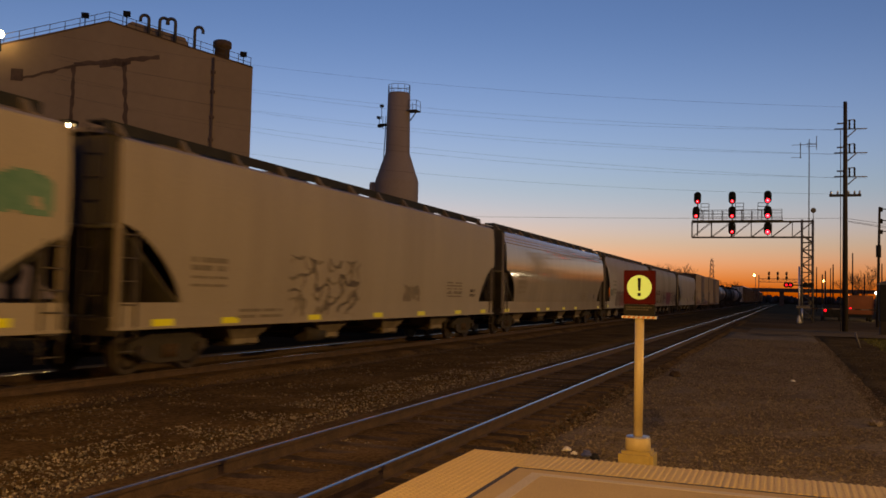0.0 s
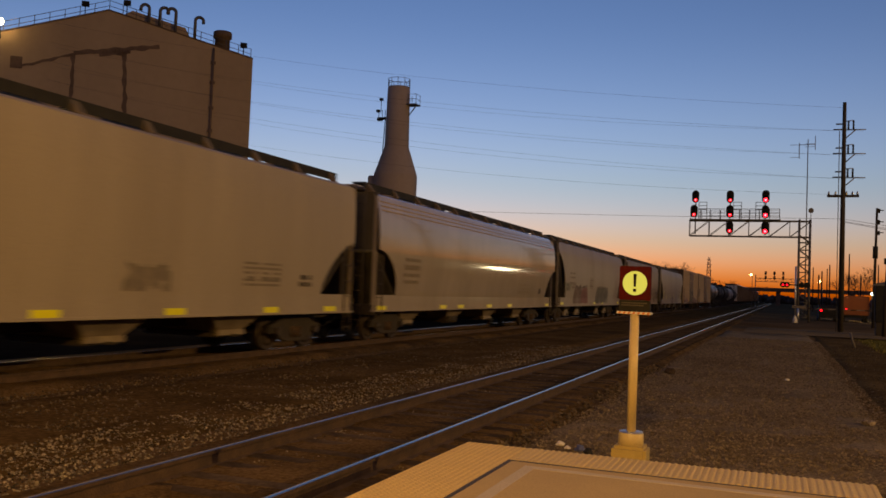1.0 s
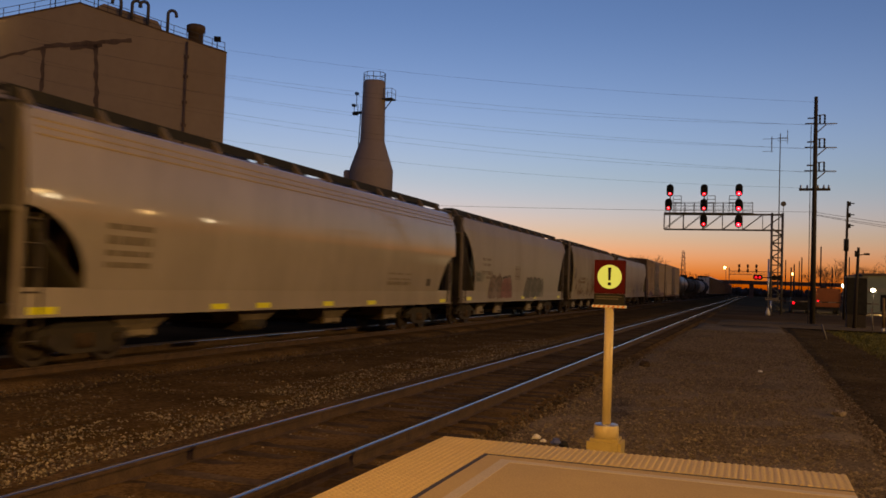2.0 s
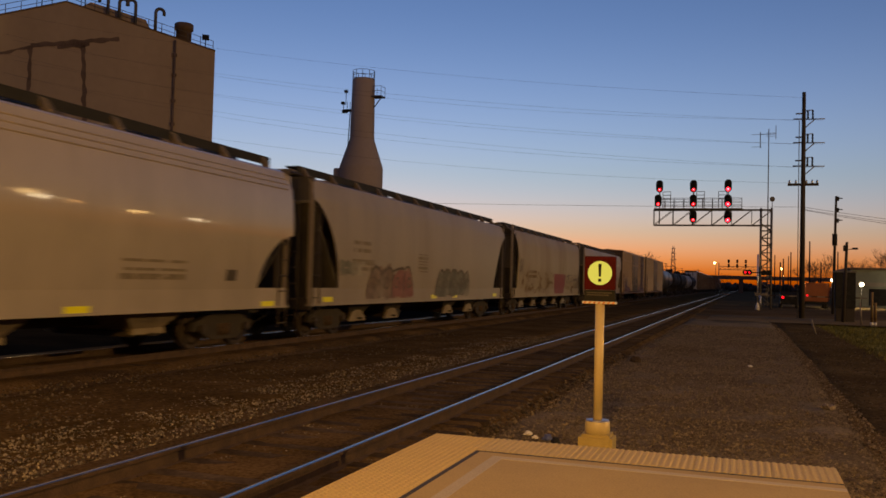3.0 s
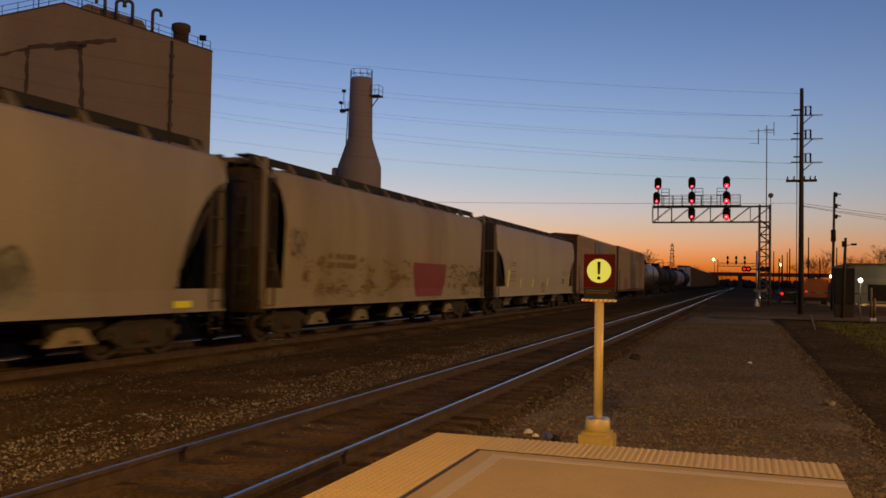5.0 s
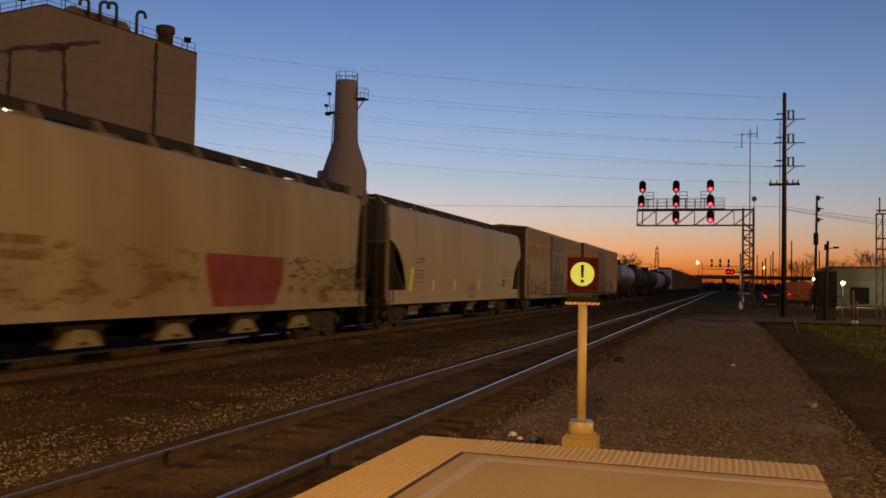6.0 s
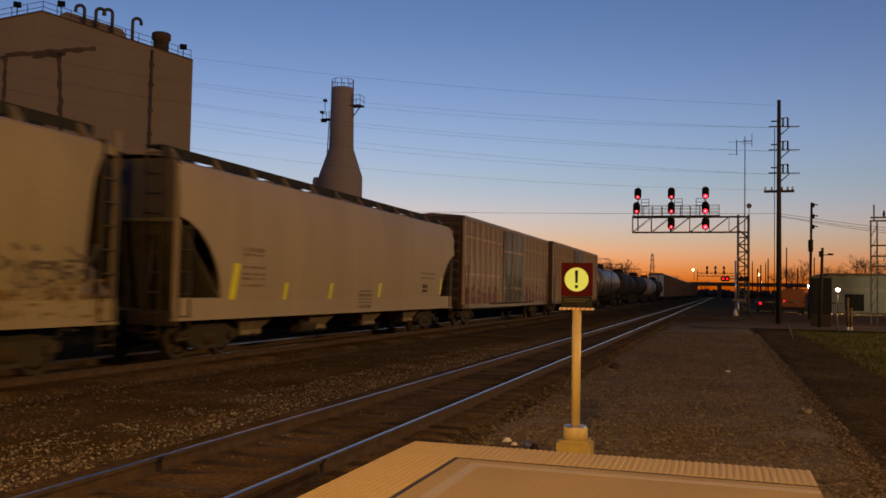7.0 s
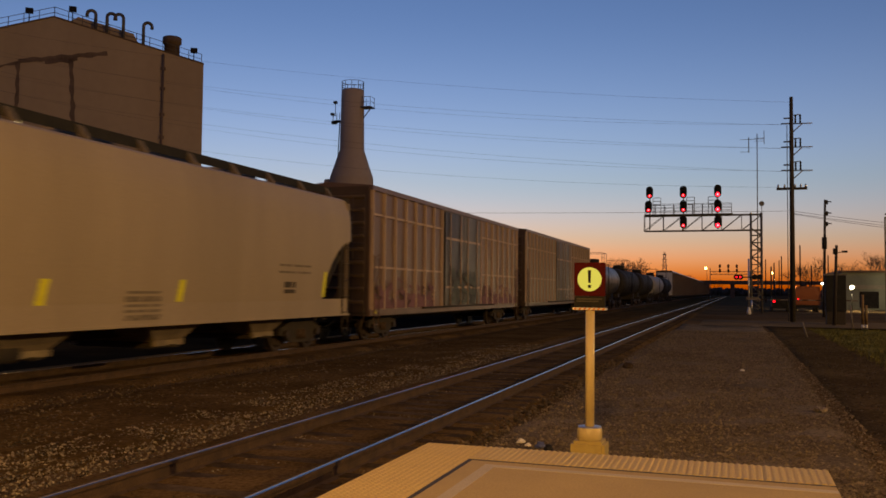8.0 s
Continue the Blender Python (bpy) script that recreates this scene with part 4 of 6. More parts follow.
        top = [(-W + 0.12, c - hw), (W - 0.12, c - hw), (W - 0.12, c + hw), (-W + 0.12, c + hw)]
        bot = [(-1.0, c - 0.42), (1.0, c - 0.42), (1.0, c + 0.42), (-1.0, c + 0.42)]
        a = [bm.verts.new((x, y, 1.25)) for x, y in top]
        b = [bm.verts.new((x, y, 0.52)) for x, y in bot]
        for k in range(4):
            bm.faces.new((a[k], a[(k + 1) % 4], b[(k + 1) % 4], b[k]))
        bm.faces.new(b)
        bay = part("hopper_bay", bm, "underframe" if chutes else "bay", car, "dull brown funnel bay")
        bm = bmesh.new()
        box(bm, -0.95, 0.95, c - 0.46, c + 0.46, 0.40, 0.50)
        rod(bm, (-1.25, c, 0.44), (1.25, c, 0.44), 0.03, 8)
        part("outlet_gate", bm, "underframe", bay)
        for sx in (1, -1):
            if chutes:
                # pale flared chute below the funnel
                bm = bmesh.new()
                prism(bm, [(c - 0.62, 0.36), (c + 0.62, 0.36), (c + 0.34, 0.66), (c + 0.22, 0.66), (c + 0.22, 0.78), (c - 0.22, 0.78), (c - 0.22, 0.66), (c - 0.34, 0.66)], *sorted((sx * 1.02, sx * 1.10)), "x")
                part("chute", bm, "gate", bay, "pale flared discharge chute")
            else:
                part("gate_flange", slab(*sorted((sx * 0.96, sx * 1.06)), c - 0.50, c + 0.50, 0.44, 0.56, 0.01), "gate", bay, "pale gate flange")
    bm = bmesh.new()
    rod(bm, (0.9, -2.2, 0.55), (0.9, -3.2, 0.55), 0.19, 12)
    part("air_reservoir", bm, "underframe", car)
    for e in (-1, 1):
        truck_frame(car, e * (half - 2.1))
    couplers(car, half)
    return car, xs, half


def reflectors(car, xs_at, ys, z, w=0.6, h=0.14):
    for y in ys:
        part("reflector", slab(xs_at, xs_at + 0.006, y - w / 2, y + w / 2, z, z + h), "reflector", car, "yellow reflective strip")


def boxcar(y_mid, length, label, mat, door_mat, top=5.0, ribs=8, spin=True, rib_mat="box_rib"):
    car = thing("boxcar", label, "freight car", pose(TRAIN_X, y_mid, 0), group="freight train")
    half = length / 2 - 0.55
    W, z0 = 1.50, 0.82
    dw = 2.5
    for sx in (1, -1):
        bm = slab(*sorted((sx * (W - 0.05), sx * W)), -half, half, z0 + 0.12, top - 0.05)
        part("side", bm, mat, car)
        part("side_sill", slab(*sorted((sx * (W - 0.08), sx * (W + 0.04))), -half, half, z0, z0 + 0.22, 0.008), mat, car)
        part("top_plate", slab(*sorted((sx * (W - 0.06), sx * (W + 0.075))), -half, half, top - 0.16, top, 0.01), mat, car)
        # ribs and rails get the paler rib_mat in place of caught light
        rib = None
        for s in (-1, 1):
            for i in range(ribs):
                y = s * (dw + 0.25 + (half - 0.12 - dw - 0.25) * i / (ribs - 1))
                if rib is None:
                    bm = bmesh.new()
                    prism(bm, [(sx * W, -0.055), (sx * (W + 0.08), -0.035), (sx * (W + 0.08), 0.035), (sx * W, 0.055)], z0 + 0.2, top - 0.15, "z")
                    rib = part("rib", bm, rib_mat, car)
                    rib.matrix_basis = pose(0, y, 0)
                else:
                    share(rib, car, pose(0, y, 0))
        for s in (-1, 1):
            for z in (2.35, 4.05):
                part("belt_rail", slab(*sorted((sx * W, sx * (W + 0.05))), *sorted((s * (dw + 0.2), s * (half - 0.1))), z, z + 0.07), rib_mat, car)
        # two plug doors with lock rods
        for s in (-1, 1):
            d = part("door", slab(*sorted((sx * (W + 0.01), sx * (W + 0.085))), *sorted((s * 0.02, s * (dw - 0.02))), z0 + 0.25, top - 0.2, 0.01), door_mat, car, "dark plug door with lock rods")
            bm = bmesh.new()
            for y in (0.5, 1.9):
                rod(bm, (sx * (W + 0.12), s * y, z0 + 0.25), (sx * (W + 0.12), s * y, top - 0.22), 0.025, 8)
            for z in (1.75, 3.7):
                box(bm, *sorted((sx * (W + 0.085), sx * (W + 0.11))), *sorted((s * 0.1, s * (dw - 0.1))), z, z + 0.09)
            part("lock_rod", bm, rib_mat, d)
        part("door_track", slab(*sorted((sx * W, sx * (W + 0.11))), -dw * 2, dw * 2, z0 + 0.16, z0 + 0.23), "underframe", car)
    bm = bmesh.new()
    prism(bm, [(-W - 0.03, top - 0.03), (W + 0.03, top - 0.03), (W + 0.03, top + 0.0), (0, top + 0.13), (-W - 0.03, top)], -half, half, "y")
    part("roof", bm, mat, car)
    for e in (-1, 1):
        # end wall, corrugation and end ladder carry the shade of the gap as colour
        part("end_wall", slab(-W + 0.05, W - 0.05, *sorted((e * (half - 0.08), e * half)), z0, top - 0.03), "box_end", car, "brown end wall coloured dark for the shade it stands in")
        bm = bmesh.new()
        for k in range(9):
            z = z0 + 0.45 + k * 0.42
            rod(bm, (-W + 0.2, e * half, z), (W - 0.2, e * half, z), 0.06, 8)
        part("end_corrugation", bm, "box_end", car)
        ladder(car, W - 0.35, e * (half + 0.09), 0.6, top - 0.3, 0.42, 9, "box_end", "x")
        ladder(car, W + 0.1, e * (half - 0.35), 0.45, top - 2.2, 0.4, 6, mat)
    part("centre_sill", slab(-0.35, 0.35, -half, half, 0.6, 0.9), "underframe", car)
    part("floor_pan", slab(-W + 0.05, W - 0.05, -half, half, z0 + 0.05, z0 + 0.13), "underframe", car)
    for e in (-1, 1):
        truck_frame(car, e * (half - 2.2), spin)
    couplers(car, half)
    return car, (lambda z: W + 0.0), half


def tank_car(y_mid, length, label, mat):
    car = thing("tank_car", label, "freight car", pose(TRAIN_X, y_mid, 0), group="freight train")
    half = length / 2 - 0.6
    r, zc = 1.48, 2.72
    hl = half - 0.75
    bm = bmesh.new()
    n = 36
    prof = [(-hl - 0.42, 0.05), (-hl - 0.40, 0.45), (-hl - 0.30, 0.95), (-hl - 0.14, 1.28), (-hl, r)]
    prof = prof + [(-hl * 0.5, r), (0, r), (hl * 0.5, r)] + [(-a, b) for a, b in prof[::-1]]
    rings = [[bm.verts.new((rad * math.cos(2 * math.pi * i / n), y, zc + rad * math.sin(2 * math.pi * i / n))) for i in range(n)] for y, rad in prof]
    for a, b in zip(rings, rings[1:]):
        for i in range(n):
            f = bm.faces.new((a[i], a[(i + 1) % n], b[(i + 1) % n], b[i]))
            f.smooth = True
    bm.faces.new(rings[0])
    bm.faces.new(rings[-1])
    bmesh.ops.recalc_face_normals(bm, faces=bm.faces[:])
    part("tank", bm, mat, car)
    for y in (-hl * 0.85, -hl * 0.3, hl * 0.3, hl * 0.85):
        bm = bmesh.new()
        lo = [(1.49 * math.cos(a), zc + 1.49 * math.sin(a)) for a in [2 * math.pi * i / n for i in range(n)]]
        sheet(bm, [[(x * k, yy, zc + (z - zc) * k) for x, z in lo + lo[:1]] for yy, k in ((y - 0.05, 0.99), (y - 0.05, 1.006), (y + 0.05, 1.006), (y + 0.05, 0.99))])
        part("band", bm, mat, car)
    bm = bmesh.new()
    lathe(bm, [(0.62, zc + r - 0.15), (0.62, zc + r + 0.38), (0.55, zc + r + 0.46), (0.1, zc + r + 0.5)], 20)
    part("manway_dome", bm, "tank_black", car)
    # platform and railing about the dome
    bm = bmesh.new()
    box(bm, -1.1, 1.1, -1.5, 1.5, zc + r + 0.0, zc + r + 0.05)
    part("platform", bm, "underframe", car)
    bm = bmesh.new()
    for sx in (-1.08, 1.08):
        for y in (-1.45, 0, 1.45):
            rod(bm, (sx, y, zc + r), (sx, y, zc + r + 1.0), 0.02, 6)
        for z in (0.55, 1.0):
            rod(bm, (sx, -1.45, zc + r + z), (sx, 1.45, zc + r + z), 0.02, 6)
    for y in (-1.45, 1.45):
        rod(bm, (-1.08, y, zc + r + 1.0), (1.08, y, zc + r + 1.0), 0.02, 6)
    part("railing", bm, "underframe", car)
    ladder(car, 1.5, 0, 0.8, zc + r, 0.45, 11, "underframe")
    bm = bmesh.new()
    for e in (-1, 1):
        part("stub_sill", slab(-0.75, 0.75, *sorted((e * (half - 3.0), e * (half - 0.21))), 0.75, 1.1), "underframe", car)
        part("saddle", prism(bmesh.new(), [(e * (half - 2.9), 1.1), (e * (half - 1.2), 1.1), (e * (half - 1.3), 1.8), (e * (half - 2.8), 1.8)], -0.9, 0.9, "x"), "underframe", car)
        part("end_sill", slab(-1.45, 1.45, *sorted((e * (half - 0.2), e * half)), 0.8, 1.1), "underframe", car)
    bm.free()
    for e in (-1, 1):
        bm = bmesh.new()
        for sx in (-1.4, 1.4):
            rod(bm, (sx, e * (half - 0.1), 1.0), (sx, e * (half - 0.1), 2.1), 0.02, 6)
        rod(bm, (-1.4, e * (half - 0.1), 2.1), (1.4, e * (half - 0.1), 2.1), 0.02, 6)
        part("end_rail", bm, "underframe", car)
        truck_frame(car, e * (half - 1.9), False)
    couplers(car, half)
    return car


def autorack(y_mid, length, label, mat, end_mat):
    car = thing("autorack_car", label, "freight car", pose(TRAIN_X, y_mid, 0), group="freight train")
    half = length / 2 - 0.55
    W, top = 1.55, 5.75
    part("body", slab(-W, W, -half, half, 1.0, top - 0.3, 0.04), mat, car)
    bm = bmesh.new()
    prism(bm, [(-W - 0.02, top - 0.3), (W + 0.02, top - 0.3), (W - 0.25, top - 0.05), (0, top), (-W + 0.25, top - 0.05)], -half, half, "y")
    part("roof", bm, mat, car)
    n = 18
    panel = None
    for i in range(n):
        y = -half + 0.7 + (2 * half - 1.4) * i / (n - 1)
        if panel is None:
            panel = part("post", slab(W, W + 0.07, -0.09, 0.09, 1.0, top - 0.3), mat, car)
            panel.matrix_basis = pose(0, y, 0)
        else:
            share(panel, car, pose(0, y, 0))
    for e in (-1, 1):
        part("end_door", slab(-W + 0.08, W - 0.08, *sorted((e * half, e * (half + 0.06))), 1.1, top - 0.4, 0.02), end_mat, car, "pale folding end door")
        truck_frame(car, e * (half - 3.0), False)
    part("underframe", slab(-1.3, 1.3, -half, half, 0.75, 1.0), "underframe", car)
    couplers(car, half)
    return car


def build_train():
    cars = []

    def add(car):
        cars.append((car, car.matrix_basis.translation.y))
        return car
    # grey car with green paint, leaving the view
    c, xs, h = hopper(0.2, 21.5, "grey_side", "dusty grey covered hopper car with green sprayed paint", cut=(1.9, 2.5, 0.85), bulge=0.03)
    add(c)
    decal(c, "sprayed_paint", 8.0, 10.4, 2.75, 3.45, xs, blob(3.3, 0.5), "spray_green", "patchy green sprayed paint")
    decal(c, "sprayed_paint", 6.5, 8.4, 1.9, 2.5, xs, blob(6.3, 0.5), "spray_grey")
    reflectors(c, 1.545, (-4, 1, 4, 9.4), 1.02)
    # grey flat-sided car with a scrawled tag
    c, xs, h = hopper(22.74, 21.2, "grey_side", "dusty grey covered hopper car with a scrawled dark tag", cut=(1.75, 2.8, 0.68), bulge=0.03)
    add(c)
    decal(c, "graffiti", -5.0, -1.2, 1.05, 2.55, xs, scribble(1.7, 0.085), "spray_dark", "dark scrawled outline lettering", cell=0.035)
    decal(c, "graffiti", -5.0, -1.2, 1.0, 2.5, xs, scribble(5.7, 0.055), "letter", "faded loops", lift=0.030, cell=0.035)
    decal(c, "stencil", -8.6, -7.4, 1.6, 2.3, xs, lines(4, 2.1, 0.5), "letter", "faded stencilled panel")
    decal(c, "stencil", 5.4, 6.9, 1.5, 2.08, xs, lines(6, 4.4, 0.45), "letter", "rows of small faded lettering")
    decal(c, "stencil", 7.75, 8.35, 1.57, 1.85, xs, lines(2, 9.4, 0.12), "inner", "small dark data panel")
    decal(c, "stain", 1.7, 3.0, 1.4, 1.95, xs, blob(7.7, 0.4), "letter", "faded smudge")
    decal(c, "stain", -7.0, -5.2, 1.05, 1.25, xs, lines(2, 6.4, 0.3), "letter")
    reflectors(c, 1.545, (-9.35, -7.2, -3.65, 0.0, 3.2, 6.6, 9.4), 0.94)
    # smooth silver car with ribs below the roof
    c, xs, h = hopper(45.2, 20.9, "silver_side", "glossy silver-grey round-sided covered hopper car", cut=(1.5, 2.7, 0.55), bulge=0.13, ribs=3, bays=(-6.9, -2.7, 1.5, 5.7))
    add(c)
    decal(c, "stencil", -8.6, -7.35, 1.65, 2.55, xs, lines(4, 3.1, 0.45), "letter", "faded lettering block")
    decal(c, "stencil", 4.1, 6.1, 1.5, 1.95, xs, lines(5, 7.1, 0.45), "letter", "rows of small faded lettering")
    decal(c, "stencil", 7.6, 8.0, 1.55, 1.8, xs, full, "inner", "small dark data panel")
    reflectors(c, 1.545, (-9.9, -4.9, -3.1, 0.25, 3.1, 9.5), 0.93)
    # white car with brown and pink lettering blobs
    c, xs, h = hopper(66.73, 19.7, "white_side", "dirty white covered hopper car with brown and pink graffiti", cut=(1.7, 3.75, 0.62), bulge=0.07, chutes=True, bays=(-5.8, -3.0, 3.0, 5.8))
    add(c)
    decal(c, "graffiti", -6.2, -3.9, 1.0, 2.4, xs, piece(1.3, 2), "spray_brown", "brown and grey fat sprayed letters")
    decal(c, "graffiti", -4.3, -2.2, 1.0, 2.3, xs, piece(4.3, 2), "spray_pink", "dull pink fat sprayed letters", lift=0.030)
    decal(c, "graffiti", -6.2, -2.2, 1.0, 2.35, xs, piece_lines(1.3, 4), "spray_dark", "dark outlines", lift=0.036, cell=0.035)
    decal(c, "graffiti", 0.05, 4.4, 1.0, 2.4, xs, piece(8.3, 5), "spray_grey", "grey-green fat sprayed letters")
    decal(c, "graffiti", 0.05, 4.4, 1.0, 2.4, xs, piece_lines(8.3, 5), "spray_dark", "dark outlines", lift=0.030, cell=0.035)
    decal(c, "stencil", -8.2, -6.4, 1.75, 2.2, xs, blob(5.1, 0.5), "spray_grey", "grey-green smudge")
    decal(c, "stencil", -7.4, -5.8, 1.85, 2.25, xs, lines(2, 5.5, 0.2), "letter", "dark smudged lettering")
    decal(c, "stencil", -7.3, -6.1, 2.4, 2.8, xs, lines(2, 8.5, 0.3), "letter")
    decal(c, "stencil", -1.9, -0.9, 1.9, 2.6, xs, lines(6, 1.5, 0.45), "letter", "rows of small faded lettering")
    reflectors(c, 1.545, (-8.8, 0.0, 2.5, 8.4), 1.0)
    # beige car with rust and a red block
    c, xs, h = hopper(87.8, 19.0, "beige_side", "rust-stained beige covered hopper car with a red panel", cut=(0.95, 4.1, 0.30), bulge=0.10, post_end=True, chutes=True, bays=(-5.7, -2.8, 0.1, 3.0, 5.9))
    add(c)
    decal(c, "red_panel", 0.4, 4.0, 1.05, 2.25, xs, lambda u, v: (u + 0.16 * v > 0.13) and u < 0.90 + 0.2 * v * (1 if u < 0.99 else 0), "red_panel", "slanted dark red painted panel")
    decal(c, "graffiti", 4.1, 8.7, 1.7, 2.3, xs, scribble(3.3, 0.10), "spray_dark", "dark scrawled lettering")
    decal(c, "graffiti", 6.9, 8.3, 1.4, 2.05, xs, scribble(7.3, 0.12), "spray_dark", "dark scrawled loop", lift=0.030)
    decal(c, "stencil", -8.5, -7.5, 2.1, 2.95, xs, scribble(9.3, 0.13), "spray_dark", "dark streaky marks")
    decal(c, "rust_patch", -7.6, 0.2, 1.1, 2.3, xs, lambda u, v: noise.noise((u * 8, v * 3, 2)) + noise.noise((u * 19, v * 7, 5)) * 0.6 + 0.9 * noise.noise((u * 97.3, v * 61.7, 1)) - 0.5 * abs(v - 0.5) > 0.22, "rust_stain", "brown rust patches")["kind"] = "stuff"
    decal(c, "rust_patch", 4.4, 9.2, 1.05, 1.75, xs, lambda u, v: noise.noise((u * 6, v * 3, 8)) + noise.noise((u * 15, v * 6, 5)) * 0.6 + 0.9 * noise.noise((u * 71.3, v * 37.7, 1)) > 0.30, "rust_stain", "brown rust patches")["kind"] = "stuff"
    decal(c, "stencil", -6.2, -4.4, 1.9, 2.35, xs, lines(2, 5.9, 0.3), "rust_stain")
    # pale car with upright yellow strips
    c, xs, h = hopper(109.08, 19.75, "pale_side", "pale cream covered hopper car with upright yellow strips", cut=(1.75, 3.1, 0.60), bulge=0.06)
    add(c)
    for y0, y1, z0, z1 in ((-7.82, -7.42, 1.35, 2.2), (-5.2, -4.95, 1.33, 1.78), (-2.42, -2.15, 1.35, 1.8), (1.4, 1.68, 1.38, 1.84), (8.05, 8.3, 1.45, 2.15)):
        decal(c, "reflector", y0, y1, z0, z1, xs, lambda u, v: abs(u - 0.32 - 0.36 * v) < 0.34, "reflector", "upright slanted yellow strip", cell=0.02)
    decal(c, "stencil", -7.3, -6.3, 2.35, 2.6, xs, lines(2, 6.1, 0.3), "letter", "faded lettering")
    decal(c, "stencil", -7.3, -6.2, 1.6, 2.15, xs, lines(4, 3.9, 0.4), "letter", "faded lettering")
    decal(c, "stencil", -0.2, 0.9, 0.98, 1.6, xs, lines(7, 8.8, 0.45), "letter", "rows of small faded lettering")
    decal(c, "stencil", 5.6, 7.3, 1.95, 2.3, xs, lines(4, 2.8, 0.45), "letter", "rows of small faded lettering")
    decal(c, "stencil", 5.9, 6.5, 1.5, 1.85, xs, lines(2, 2.9, 0.15), "inner", "small dark data panel")
    # ribbed brown boxcars
    c, xs, h = boxcar(130.45, 20.8, "rust-brown ribbed boxcar with dark doors and low graffiti", "box_brown", "box_door")
    add(c)
    decal(c, "graffiti", -9.6, -3.6, 1.05, 2.1, lambda z: 1.535, ragged(2.2), "spray_purple", "dull purple sprayed lettering")
    decal(c, "graffiti", 2.4, 9.4, 1.05, 2.0, lambda z: 1.535, ragged(5.2), "spray_purple", "dull purple sprayed lettering")
    decal(c, "graffiti", -1.8, 1.8, 1.1, 2.6, lambda z: 1.60, scribble(4.2, 0.16), "spray_teal", "dark blue-green sprayed tag")
    reflectors(c, 1.545, (-9.4, 9.4), 0.9, 0.12, 0.1)
    c, xs, h = boxcar(153.35, 23.4, "dark brown ribbed boxcar with pale lettering", "box_dark", "box_door", 5.1, 10)
    add(c)
    decal(c, "graffiti", 0.2, 5.5, 1.1, 2.2, lambda z: 1.60, scribble(8.2, 0.14), "tank_grey", "pale grey sprayed lettering")
    y = 166.4
    for i in range(5):
        add(tank_car(y + 9.6, 19.2, ("dull grey tank car with a railed dome", "black tank car with a railed dome", "black tank car with a railed dome", "pale grey tank car with a railed dome", "black tank car with a railed dome")[i], ("tank_dim", "tank_black", "tank_black", "tank_grey", "tank_black")[i]))
        y += 19.2
    for i in range(9):
        add(autorack(y + 13.9, 27.8, "tall brown enclosed car carrier with pale end doors", "box_brown" if i % 3 else "box_dark", "white_paint"))
        y += 27.8
    return cars


def gone(t):
    """Metres the train has run by t seconds."""
    return 12.108 * t - 0.0262 * t * t


def motions():
    steps = [0.5 * i for i in range(17)]
    for car, y in CARS:
        walk(car, [(t, pose(TRAIN_X, y - gone(t), 0)) for t in steps])
    for wheelset, y in WHEELS:
        walk(wheelset, [(k / 30, pose(0, y, 0.46, math.degrees(gone(k / 30) / 0.458), 0, 0)) for k in range(241)])


# ---- the works behind the train ----
WALL_C, WALL_D = Vector((-53.0, 78.0, 0)), Vector((0.80, 0.60, 0))
WALL_M = Matrix.Translation(WALL_C) @ pose(0, 0, 0, 0, 0, math.degrees(math.atan2(0.60, 0.80)))


